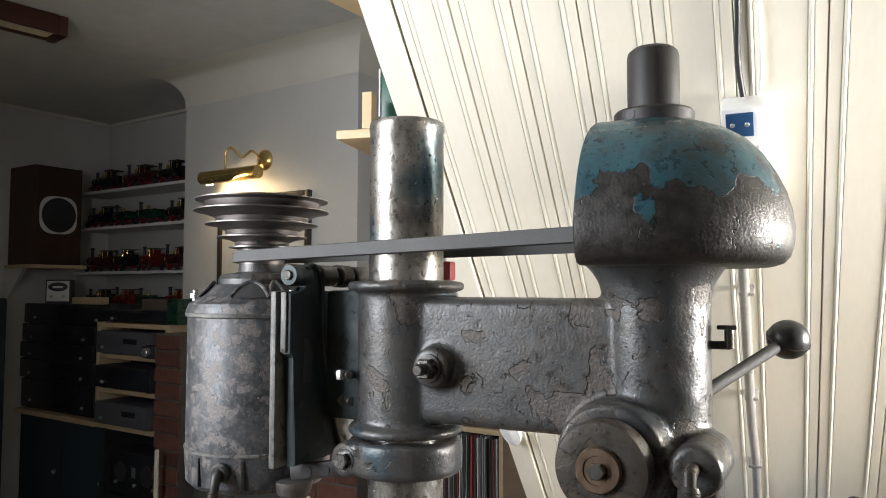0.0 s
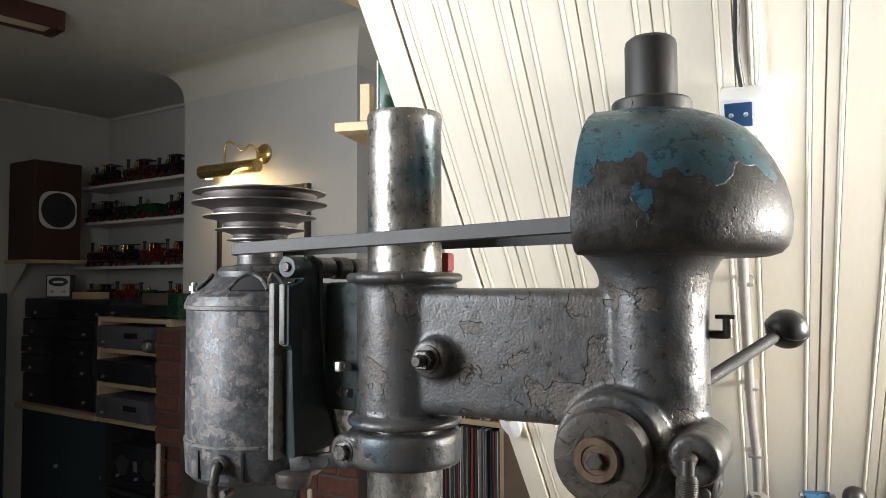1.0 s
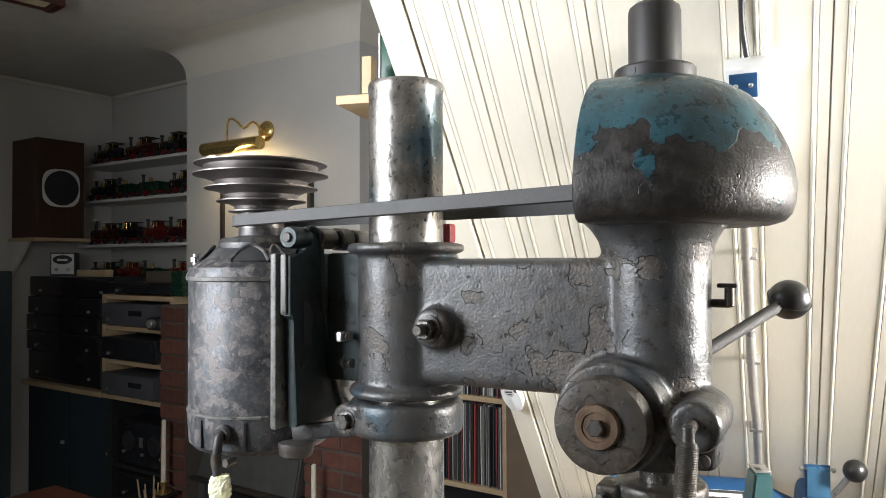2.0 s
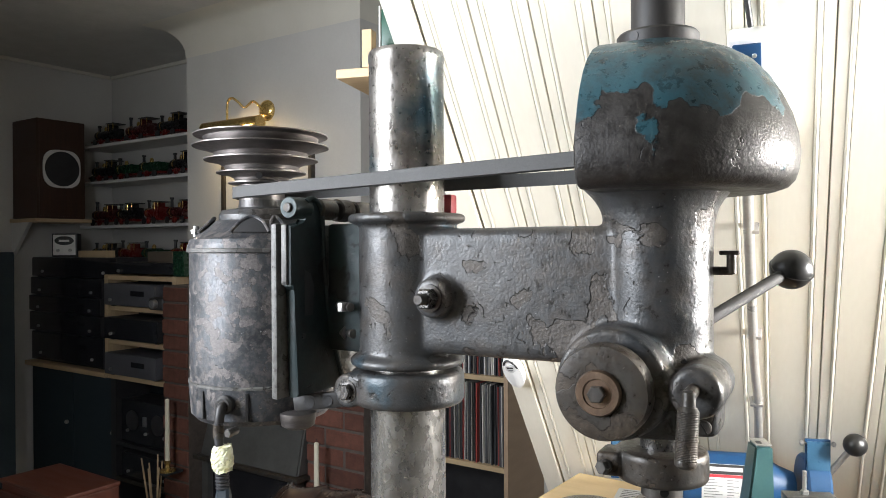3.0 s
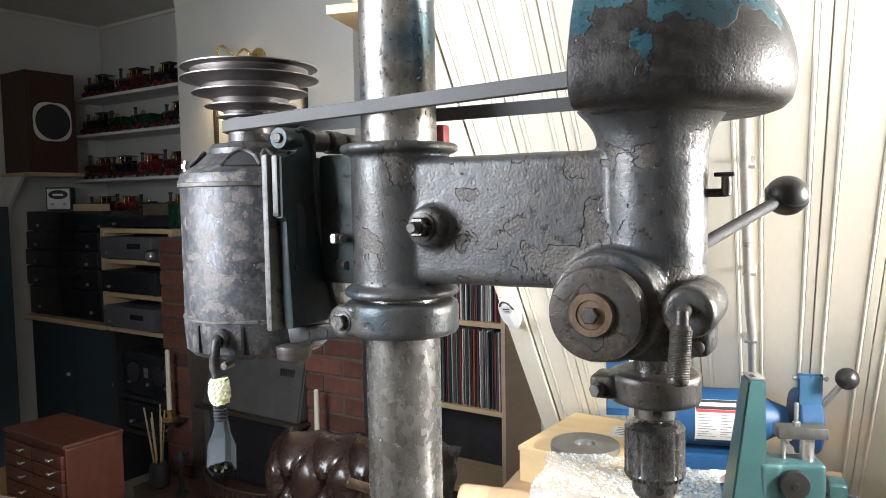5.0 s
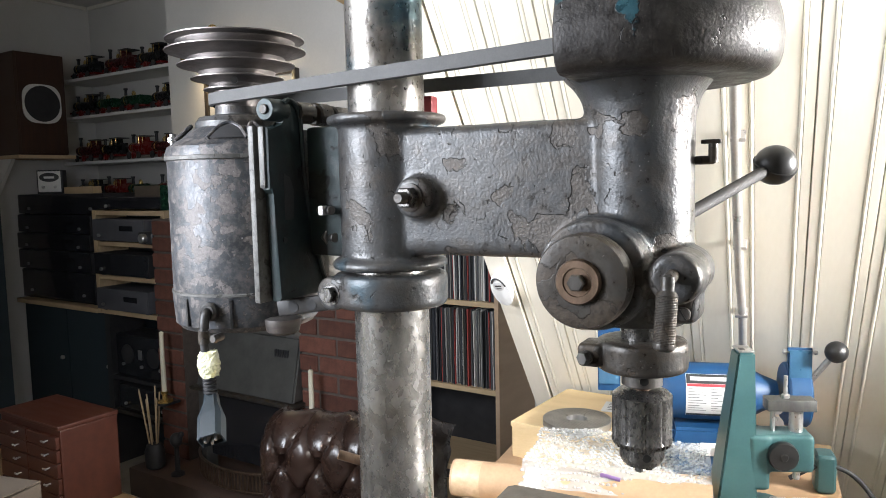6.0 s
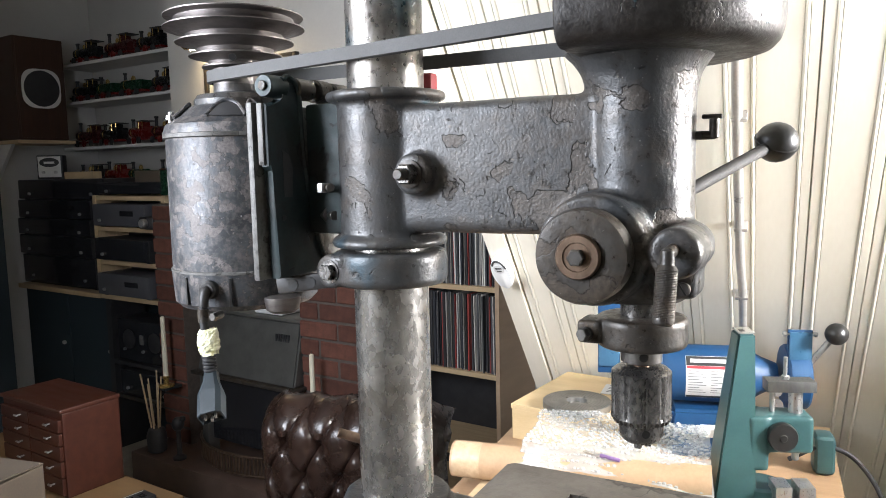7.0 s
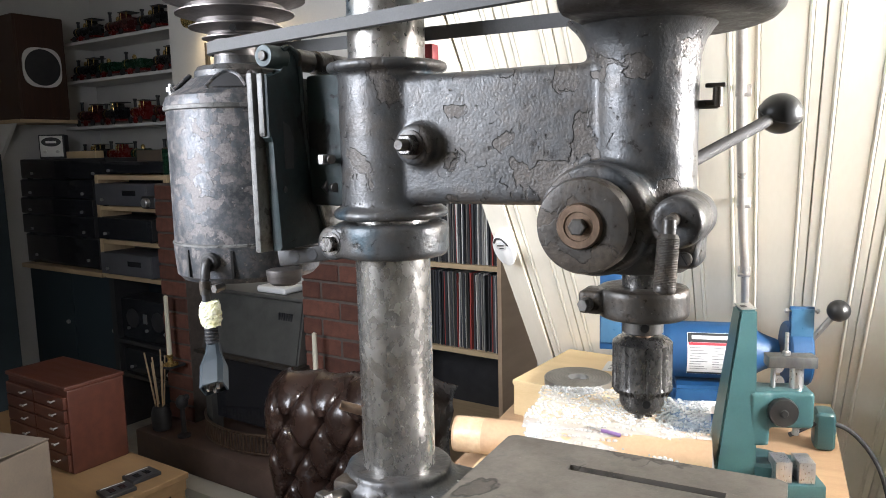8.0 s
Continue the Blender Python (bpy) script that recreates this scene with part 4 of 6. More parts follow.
for k in range(3):
    part("print_bar", box(-0.009, 0.012 - 0.004 * k, -0.03 - 0.0055 * k, -0.0275 - 0.0055 * k, 0.0344, 0.0348), LABEL_DARK, jb)
flex = thing("black_flex", on_slope(-0.001, 0.671), "black flex running up the cream boards", "cable")
part("cord", tube(((0, 0, 0.012), (-0.004, 0.05, 0.008), (-0.001, 0.15, 0.006), (-0.003, 0.4, 0.006), (0.0, 0.8, 0.006)), 0.0036), MATT_BLACK, flex)
flex2 = thing("white_flex", on_slope(0.018, 0.671), "white flex running up the cream boards", "cable")
part("cord", tube(((0, 0, 0.012), (0.003, 0.05, 0.007), (0.001, 0.18, 0.006), (0.003, 0.4, 0.006), (0.0, 0.8, 0.006)), 0.0028), WHITE_PLASTIC, flex2)
CONDUIT = surface("dull grey painted conduit", (0.3, 0.29, 0.27), (0.45, 0.43, 0.4), 30, 0.3, 0.4, 0.05)
duct = thing("cable_conduit", on_slope(-0.008, -0.55), "grey metal conduit clipped down the boards", "conduit")
part("pipe", tube(((0, 0.0, 0.012), (0.0, 0.2, 0.012), (0.0015, 0.48, 0.012), (-0.002, 0.62, 0.014), (-0.003, 0.9, 0.014), (-0.002, 1.06, 0.014)), 0.0076, 14), CONDUIT, duct)
for y in (0.49, 0.67, 0.9):
    part("clip", merge(box(-0.011, 0.011, y - 0.004, y + 0.004, 0, 0.02, 0.002)), CONDUIT, duct)
sw = thing("pull_switch", on_slope(-0.46, -0.015, 0.007, 4), "white oval plastic switch on the end board", "switch")
part("body", prism([(0.0195 * math.cos(a), 0.045 * math.sin(a)) for a in [2 * math.pi * k / 36 for k in range(36)]], 0, 0.017, 0.005), WHITE_PLASTIC, sw)
part("dark_arc", tube([(0.0165 * math.cos(a), 0.0405 * math.sin(a), 0.0166) for a in [radians(28 + 18 * k) for k in range(7)]], 0.0024, 8, 3), MATT_BLACK, sw, "black arched slot")
part("dial", prism([(0.011 * math.cos(a), 0.018 + 0.012 * math.sin(a)) for a in [2 * math.pi * k / 24 for k in range(24)]], 0.0165, 0.0185, 0.0006), LABEL_WHITE, sw)
part("print_bar", box(-0.005, 0.005, 0.012, 0.0145, 0.0184, 0.0189), LABEL_DARK, sw)
part("print_bar", box(-0.007, 0.007, 0.019, 0.023, 0.0184, 0.0189), LABEL_DARK, sw)

rail = thing("wooden_shelf", ROOM @ pose(-0.8, 0.5, 1.973), "varnished orange wooden shelf under the ceiling", "shelf")
part("plank", box(0, 0.3, 0, 0.57, 0, 0.09, 0.004), PLY, rail, "", False)
ledge = thing("bracket_shelf", Matrix.Translation((-0.171, 1.168, 1.735)) @ pose(0, 0, 0, 0, 0, -12), "pale pine bracket shelf beside the sloping boards", "shelf")
part("plank", box(-0.025, 0.06, 0, 0.35, 0, 0.014, 0.0015), PINE, ledge, "", False)
part("upright", box(0.018, 0.034, 0.0, 0.02, 0.0145, 0.072, 0.0012), PINE, ledge, "", False)
tin = thing("green_model", Matrix.Translation((-0.118, 1.21, 1.7495)) @ pose(0, 0, 0, 0, 0, -12), "dark green model with white edges on the bracket shelf", "model")
part("body", box(-0.014, 0.02, 0, 0.2, 0.02, 0.105, 0.003), surface("dark green model paint", (0.004, 0.05, 0.03), (0.01, 0.08, 0.05), 30, 0.35), tin)
part("base", box(-0.02, 0.026, -0.005, 0.2, 0, 0.02, 0.002), BLACK_PLASTIC, tin)
part("edge_strip", box(-0.0165, -0.0145, -0.002, 0.0, 0.03, 0.108), WHITE_PLASTIC, tin)
part("edge_strip", box(0.0205, 0.0225, -0.002, 0.0, 0.02, 0.1), WHITE_PLASTIC, tin)

# ---- workbench and what stands on it ----
bench = thing("workbench", GABLE, "wooden workbench with a worn brown top", "workbench")
WORKTOP = surface("worn wooden worktop", (0.36, 0.22, 0.12), (0.52, 0.35, 0.21), 5, 0.5, 0, 0.08, 120, 0.3, (1, 6, 1))
part("worktop", box(-0.455, 0.16, 0.36, 1.74, BENCH_Z - 0.03, BENCH_Z, 0.003), WORKTOP, bench, "", False)
for x, y in ((-0.44, 0.4), (0.08, 0.4), (-0.44, 1.66), (0.08, 1.66)):
    part("leg", box(x, x + 0.05, y, y + 0.05, 0, BENCH_Z - 0.0305, 0.003), PINE, bench, "", False)
BOX_M = Matrix.Translation((0.096, 1.515, BENCH_Z)) @ pose(0, 0, 0, 0, 0, -31)
pb = thing("plywood_box", BOX_M, "pale plywood box lying on the bench", "box")
part("lid", box(0, 0.27, 0.0, 0.27, 0.0625, 0.0725, 0.001), PLY, pb, "", False)
part("body", box(0.002, 0.268, 0.002, 0.268, 0, 0.0623, 0.001), PLY, pb, "", False)
paper = thing("paper_slip", BOX_M @ pose(0.13, 0.15, 0.073, 0, 0, 12), "white printed paper slip on the box", "paper")
part("sheet", box(0, 0.09, 0, 0.07, 0, 0.0006), LABEL_WHITE, paper, "", False)
for k in range(5):
    part("print_bar", box(0.01, 0.07 - 0.008 * (k % 3), 0.058 - 0.011 * k, 0.0605 - 0.011 * k, 0.0006, 0.0009), MATT_BLACK, paper, "", False)
plate_m = Matrix.Translation((0.226, 1.49, BENCH_Z + 0.073))
disc = thing("dividing_plate", plate_m, "grey steel dividing plate with rings of holes", "dividing plate")
part("disc", lathe([(0.012, 0.0), (0.066, 0.0), (0.067, 0.001), (0.067, 0.013), (0.066, 0.014), (0.0205, 0.014), (0.02, 0.0135), (0.02, 0.004), (0.012, 0.004)], 72, False), steel("ground grey steel", (0.2, 0.195, 0.185), (0.34, 0.33, 0.31), 0.4, 50), disc)
holes = bmesh.new()
for r in (0.028, 0.034, 0.04, 0.046, 0.052, 0.058, 0.0625):
    n = int(r * 1000)
    for k in range(n):
        a = 2 * math.pi * k / n
        bmesh.ops.create_circle(holes, cap_ends=True, radius=0.0015, segments=6, matrix=Matrix.Translation((r * math.cos(a), r * math.sin(a), 0.0143)))
tagged(part("index_holes", holes, BLACK_PLASTIC, disc, "rings of small index holes", False), kind="stuff")
for k in range(4):
    a = radians(45 + 90 * k)
    part("bolt_hole", lathe([(0.0022, 0.014), (0.0022, 0.0144), (0.001, 0.0144)], 12), BLACK_PLASTIC, disc, "", False, pose(0.0242 * math.cos(a), 0.0242 * math.sin(a), 0))

# a crumpled sheet of bubble wrap
WRAP, wt, wb = tree("clear bubble film")
wb.inputs["Base Color"].default_value = (0.78, 0.8, 0.78, 1)
wb.inputs["Roughness"].default_value = 0.09
wb.inputs["Alpha"].default_value = 0.36
wb.inputs["IOR"].default_value = 1.5
wb.inputs["Specular IOR Level"].default_value = 0.9


def wrap_height(x, y):
    fold = 0.012 * noise.noise(Vector((x * 9, y * 9, 1.5))) + 0.006 * noise.noise(Vector((x * 28, y * 28, 4)))
    return fold


def draped(x, y):
    z = 0.0865 - max(0.0, 0.035 - y) * 0.9 - max(0.0, x - 0.2) * 0.12
    return Vector((x + 0.008 * noise.noise(Vector((x * 12, y * 12, 0))), y + 0.012 * noise.noise(Vector((x * 14, y * 3, 7))), z + 0.5 * wrap_height(x, y) + 0.004))


WRAP_W, WRAP_D = 0.3, 0.21


def wrap_film():
    bm = bmesh.new()
    nx, ny = 70, 44
    g = [[bm.verts.new(draped(WRAP_W * i / nx, WRAP_D * j / ny)) for i in range(nx + 1)] for j in range(ny + 1)]
    for j in range(ny):
        for i in range(nx):
            bm.faces.new((g[j][i], g[j][i + 1], g[j + 1][i + 1], g[j + 1][i]))
    return bm


def wrap_bubbles():
    rnd = random.Random(8)
    verts, faces = [], []
    rows, cols = 24, 36
    for j in range(rows):
        for i in range(cols):
            if rnd.random() < 0.22:
                continue
            x, y = WRAP_W * (i + 0.5 * (j % 2) + 0.2) / (cols + 0.5), WRAP_D * (j + 0.4) / rows
            c, r, tall = draped(x, y), 0.0041 * rnd.uniform(0.85, 1.08), rnd.uniform(0.5, 1.15)
            lean = Vector((rnd.uniform(-1, 1), rnd.uniform(-1, 1), 0)) * 0.0007
            base = len(verts)
            for z, q in ((0.0, 1.0), (0.0022, 0.86), (0.0034, 0.5)):
                verts += [c + lean * q + Vector((r * q * math.cos(2 * math.pi * k / 7), r * q * math.sin(2 * math.pi * k / 7), z * tall)) for k in range(7)]
            verts.append(c + lean + Vector((0, 0, 0.0038 * tall)))
            for ring in (0, 7):
                faces += [(base + ring + k, base + ring + (k + 1) % 7, base + ring + 7 + (k + 1) % 7, base + ring + 7 + k) for k in range(7)]
            faces += [(base + 14 + k, base + 14 + (k + 1) % 7, base + 21) for k in range(7)]
    data = bpy.data.meshes.new("bubbles")
    data.from_pydata([tuple(v) for v in verts], [], faces)
    bm = bmesh.new()
    bm.from_mesh(data)
    bpy.data.meshes.remove(data)
    return bm


wrap = thing("bubble_wrap", Matrix.Translation((0.1, 1.228, BENCH_Z)) @ pose(0, 0, 0, 0, 0, -15), "clear crumpled bubble wrap lying over the cardboard tube", "bubble wrap")
part("film", wrap_film(), WRAP, wrap)
tagged(part("bubble_layer", wrap_bubbles(), WRAP, wrap, "rows of clear bubbles"), kind="stuff")
tube_m = Matrix.Translation((-0.008, 1.29, BENCH_Z + 0.0494)) @ pose(0, 0, 0, 0, 0, -15)
ct = thing("cardboard_tube", tube_m, "brown cardboard postal tube with clear tape", "cardboard tube")
part("tube", moved(lathe([(0.0275, 0.0), (0.0305, 0.0), (0.0308, 0.02), (0.0308, 0.42), (0.0275, 0.42), (0.0275, 0.0)], 40, False), pose(0, 0, 0, 0, 90, 0)), CARD, ct)
part("end_cap", moved(lathe([(0.0273, 0.006), (0.0273, 0.008)], 32), pose(0, 0, 0, 0, 90, 0)), WHITE_PLASTIC, ct)
part("tape", moved(lathe([(0.0311, 0.004), (0.0311, 0.052)], 40, False), pose(0, 0, 0, 0, 90, 0)), surface("glossy clear tape", (0.46, 0.33, 0.2), (0.58, 0.43, 0.28), 60, 0.1, 0, 0.5, 90, 0.2), ct, "glossy packing tape")
part("label", moved(lathe([(0.0312, 0.128), (0.0312, 0.155)], 40, False), pose(0, 0, 0, 0, 90, 0)), LABEL_WHITE, ct, "white paper label")
slab = thing("wooden_board", Matrix.Translation((-0.005, 1.15, BENCH_Z)) @ pose(0, 0, 0, 0, 0, -20), "pale wooden board lying under the cardboard tube", "board")
part("board", box(0, 0.17, 0, 0.19, 0.0, 0.018, 0.0015), PINE, slab, "", False)
mat_ob = thing("cutting_mat", Matrix.Translation((0.22, 1.06, BENCH_Z)) @ pose(0, 0, 0, 0, 0, -18), "green cutting mat with a fine grid", "cutting mat")
part("mat", box(0, 0.22, 0, 0.19, 0.0, 0.003, 0.0008), CUTTING_MAT, mat_ob, "", False)
for k in range(11):
    part("grid_line", box(0.01 + 0.02 * k, 0.0106 + 0.02 * k, 0.005, 0.185, 0.003, 0.0033), LABEL_WHITE, mat_ob, "", False)
knife = thing("scalpel", Matrix.Translation((0.205, 1.225, BENCH_Z + 0.088)) @ pose(0, 0, 0, 0, 8, -20), "slim scalpel with a purple handle", "knife")
part("blade", prism([(0, -0.002), (0.03, -0.003), (0.03, 0.003), (0.012, 0.003)], 0, 0.0008), BRIGHT, knife, "", False)
part("grip", rod((0.028, 0, 0.0004), (0.06, 0, 0.0004), 0.0032, 12), surface("purple plastic", (0.13, 0.07, 0.2), (0.2, 0.12, 0.28), 30, 0.4), knife)

# the green press: post, arm, ram, bar and steel anvils
PRESS = Matrix.Translation((0.437, 1.22, BENCH_Z)) @ pose(0, 0, 0, 0, 0, -4)
press = thing("arbor_press", PRESS, "turquoise green hand tapping press with steel ram", "press")


def taper(w0, w1, d0, d1, shift, h, bevel):
    bm = bmesh.new()
    lo = [bm.verts.new(p) for p in ((-w0, -d0, 0), (w0, -d0, 0), (w0, d0, 0), (-w0, d0, 0))]
    hi = [bm.verts.new((x + shift, y, h)) for x, y in ((-w1, -d1), (w1, -d1), (w1, d1), (-w1, d1))]
    for k in range(4):
        bm.faces.new((lo[k], lo[(k + 1) % 4], hi[(k + 1) % 4], hi[k]))
    bm.faces.new(lo[::-1])
    bm.faces.new(hi)
    bmesh.ops.bevel(bm, geom=bm.edges[:], offset=bevel, segments=2, affect="EDGES")
    return bm


part("post", taper(0.0335, 0.0125, 0.034, 0.022, 0.0165, 0.2855, 0.003), GREEN_CAST, press)
part("post_cap", box(0.0045, 0.0285, -0.02, 0.02, 0.2856, 0.2885, 0.001), BRIGHT, press, "bare steel top")
part("cap_slot", box(0.008, 0.016, -0.014, 0.0, 0.2882, 0.289), BLACK_PLASTIC, press)
part("base", merge(box(-0.04, 0.128, -0.06, 0.06, 0, 0.022, 0.004), moved(lathe([(0.036, 0), (0.036, 0.02), (0.032, 0.024)], 32), pose(0.048, 0.0, 0.018))), GREEN_CAST, press)
arm_ = part("arm", merge(box(0.02, 0.118, -0.026, 0.026, 0.098, 0.1575, 0.007, 3), box(0.02, 0.052, -0.03, 0.03, 0.07, 0.1575, 0.006)), GREEN_CAST, press)
soften(arm_, 0.0025, 3)
part("hand_knob", moved(lathe([(0.004, 0.024), (0.021, 0.026), (0.0225, 0.0285), (0.0225, 0.036), (0.021, 0.039), (0.006, 0.0395), (0.005, 0.041)], 40), pose(0.069, 0, 0.1275) @ TOWARD), BLACK_PLASTIC, press, "black ribbed hand knob")
part("ram", lathe([(0.0105, 0.105), (0.0105, 0.205)], 28), BRIGHT, press, "bright steel ram", True, pose(0.097, 0, 0))
part("ram_tip", lathe([(0.004, 0.079), (0.0055, 0.081), (0.0055, 0.091), (0.008, 0.092), (0.008, 0.0985)], 24), BRIGHT, press, "", True, pose(0.099, 0, 0))
part("guide_rod", lathe([(0.004, 0.15), (0.004, 0.195)], 16), BRIGHT, press, "", True, pose(0.062, 0, 0))
part("clamp_bar", box(0.05, 0.122, -0.018, 0.012, 0.193, 0.2105, 0.001), steel("dark milled bar", (0.1, 0.1, 0.1), (0.2, 0.2, 0.19), 0.4), press, "dark milled steel bar")
part("stud", merge(rod((0.08, -0.002, 0.2105), (0.08, -0.002, 0.246), 0.003), hexbolt((0.08, -0.002, 0.2105), (0, 0, 1), 0.0065, 0.006)), BRIGHT, press)
for x0 in (0.055, 0.089):
    part("anvil", box(x0, x0 + 0.024, -0.055, -0.015, 0.0225, 0.056, 0.0012), BRIGHT, press, "bright steel block")

# bench grinder
GRIND = Matrix.Translation((0.47, 1.47, BENCH_Z)) @ pose(0, 0, 0, 0, 0, -9)
grinder = thing("bench_grinder", GRIND, "bright blue bench grinder with a white rating label", "bench grinder")
ALONG = pose(0, 0, 0.147, 0, 90, 0)
part("motor_body", moved(lathe([(0.026, -0.105), (0.036, -0.098), (0.049, -0.085), (0.054, -0.07), (0.054, 0.06), (0.05, 0.072), (0.034, 0.1), (0.024, 0.125)], 48), ALONG), BLUE_PAINT, grinder)
for z, r in ((0.105, 0.011), (0.13, 0.009)):
    part("boss", moved(lathe([(r, 0), (r, 0.004)], 14), pose(0.118, -0.045, z, 90, 0, 0)), BRIGHT, grinder)
foot_ = part("pedestal", taper(0.07, 0.06, 0.06, 0.05, 0, 0.088, 0.006), BLUE_PAINT, grinder, "", True, pose(-0.005, 0, 0.0))
plate_o = part("outlet_plate", box(-0.018, 0.03, -0.0665, -0.0605, 0.042, 0.066, 0.0028), WHITE_PLASTIC, grinder, "white switch plate")
part("rocker", box(0.008, 0.022, -0.071, -0.066, 0.047, 0.06, 0.0015), MATT_BLACK, plate_o)
part("plate_screw", moved(lathe([(0.0028, 0), (0.0028, 0.0012)], 12), pose(-0.008, -0.0665, 0.054) @ TOWARD), BRIGHT, plate_o)


def curved_label(a0, a1, x0, x1, r):
    bm = bmesh.new()
    n = 14
    rows = []
    for k in range(n + 1):
        a = radians(a0 + (a1 - a0) * k / n)
        rows.append([bm.verts.new((x, -r * math.cos(a), 0.147 + r * math.sin(a))) for x in (x0, x1)])
    for a, b in zip(rows, rows[1:]):
        bm.faces.new((a[0], a[1], b[1], b[0]))
    return bm


lab = part("rating_label", curved_label(-42, 50, -0.042, 0.045, 0.0544), LABEL_WHITE, grinder, "white rating label with black and red bars")
part("dark_band", curved_label(29, 49, -0.041, 0.044, 0.0547), LABEL_DARK, lab)
part("white_shape", curved_label(35, 43, -0.034, 0.03, 0.055), LABEL_WHITE, lab)
part("red_band", curved_label(23, 28.5, -0.04, 0.04, 0.0547), LABEL_RED, lab)
part("dark_band", curved_label(-41, -35, -0.041, 0.044, 0.0547), LABEL_DARK, lab)
for k in range(9):
    part("print_bar", curved_label(19 - 5.5 * k, 17.4 - 5.5 * k, -0.038, -0.018 + 0.006 * (k % 3), 0.0547), INK, lab)
    part("print_bar", curved_label(19 - 5.5 * k, 17.4 - 5.5 * k, 0.002, 0.022 - 0.008 * (k % 2), 0.0547), INK, lab)
for side, x, rw, top in ((-1, -0.182, 0.052, 0.345), (1, 0.157, 0.06, 0.243)):
    wg = part("wheel_guard", moved(lathe([(0.03, -0.02), (rw - 0.003, -0.02), (rw, -0.016), (rw, 0.016), (rw - 0.003, 0.02), (0.03, 0.02)], 40), pose(x + (0.08 if side < 0 else 0), 0.0, 0.147, 0, 90, 0)), BLUE_PAINT, grinder, "blue wheel guard")
    part("spark_plate", box(x - 0.021, x + 0.021, -0.036, -0.03, 0.15, top, 0.002), BLUE_PAINT, grinder, "upright blue spark plate")
    part("plate_bolt", merge(rod((x - 0.03, -0.034, 0.235), (x + 0.03, -0.034, 0.235), 0.0025), hexbolt((x - 0.024, -0.034, 0.235), (-1, 0, 0), 0.005, 0.005), hexbolt((x + 0.024, -0.034, 0.235), (1, 0, 0), 0.005, 0.005)), BRIGHT, grinder)
    part("eye_shield", box(x - 0.019, x + 0.019, -0.0425, -0.0395, 0.165, 0.24, 0.001), surface("pale blue shield plastic", (0.03, 0.09, 0.16), (0.05, 0.12, 0.2), 40, 0.3), grinder, "pale blue eye shield")
lev = part("tool_lever", rod((0.168, -0.03, 0.17), (0.206, -0.055, 0.235), 0.0055), BRIGHT, grinder, "bright lever with black ball")
part("ball_knob", ball((0.211, -0.058, 0.242), 0.0195), BLACK_PLASTIC, lev, "black ball knob")
cord = thing("grinder_cord", Matrix.Translation((0.0, 0.0, 0.0)), "black mains cord trailing off the bench", "cable")
part("cord", tube(((0.45, 1.4, 0.94), (0.42, 1.395, 0.93), (0.395, 1.41, 0.945), (0.4, 1.45, 0.93)), 0.0032), MATT_BLACK, cord)
cord2 = thing("mains_cord", Matrix.Translation((0.0, 0.0, 0.0)), "black mains cord hanging past the bench edge", "cable")
part("cord", tube(((0.585, 1.36, 0.905), (0.63, 1.34, 0.935), (0.675, 1.33, 0.925), (0.705, 1.3, 0.885), (0.715, 1.27, 0.83), (0.715, 1.25, 0.76), (0.72, 1.24, 0.6), (0.72, 1.25, 0.2), (0.73, 1.3, 0.006)), 0.0042), MATT_BLACK, cord2)
tray = thing("green_tray", Matrix.Translation((0.585, 1.345, BENCH_Z)) @ pose(0, 0, 0, 0, 0, -15), "green machine foot behind the press", "machine foot")
part("foot", box(0.035, 0.07, 0, 0.05, 0, 0.07, 0.012, 3), GREEN_CAST, tray)

# ---- chimney breast, lamp, picture, fireplace ----
def at(v, u, z, turn=0):
    return ROOM @ pose(v, u, z, 0, 0, turn)


lamp = thing("picture_lamp", at(-2.56, 2.43, 2.1), "lit brass picture lamp on the chimney breast", "lamp")
part("rosette", moved(lathe([(0.048, 0.0), (0.048, 0.008), (0.04, 0.018), (0.02, 0.026), (0.004, 0.03)], 32), TOWARD), POLISHED_BRASS, lamp)
part("neck", tube(((0, -0.03, 0), (-0.015, -0.07, 0.034), (-0.04, -0.1, 0.004), (-0.062, -0.12, 0.03), (-0.085, -0.135, 0.046), (-0.107, -0.14, 0.028), (-0.112, -0.14, -0.05)), 0.0055, 12), POLISHED_BRASS, lamp)
part("shade", moved(merge(lathe([(0.02, -0.19), (0.031, -0.187), (0.031, 0.187), (0.02, 0.19)], 28)), pose(-0.075, -0.145, -0.082, 0, 90, 0)), POLISHED_BRASS, lamp, "brass tube shade")
part("bulb", moved(lathe([(0.009, -0.175), (0.009, -0.14)], 12), pose(-0.075, -0.13, -0.107, 0, 90, 0)), LAMP_GLOW, lamp, "warm lit bulb")
glow = bpy.data.lights.new("picture_bulb", "AREA")
glow.shape, glow.size, glow.size_y, glow.energy, glow.color = "RECTANGLE", 0.34, 0.03, 2.2, (1.0, 0.74, 0.4)
gl = new("picture_bulb", glow)
gl.matrix_world = look(ROOM @ Vector((-2.68, 2.3, 1.985)), ROOM @ Vector((-2.62, 2.43, 1.9)))
FRAME_MAT = surface("dark picture frame", (0.02, 0.016, 0.012), (0.05, 0.04, 0.03), 30, 0.4)
pic = thing("framed_picture", at(-2.86, 2.43, 1.28), "pale picture in a thin dark frame", "picture")
part("canvas", box(0.02, 0.58, -0.012, -0.004, 0.02, 0.64), WALL, pic, "", False)
for b in ((0, 0.022, 0, 0.66), (0.578, 0.6, 0, 0.66), (0.0225, 0.5775, 0, 0.022), (0.0225, 0.5775, 0.638, 0.66)):
    part("frame_bar", box(b[0], b[1], -0.025, -0.0005, b[2], b[3], 0.003), FRAME_MAT, pic)


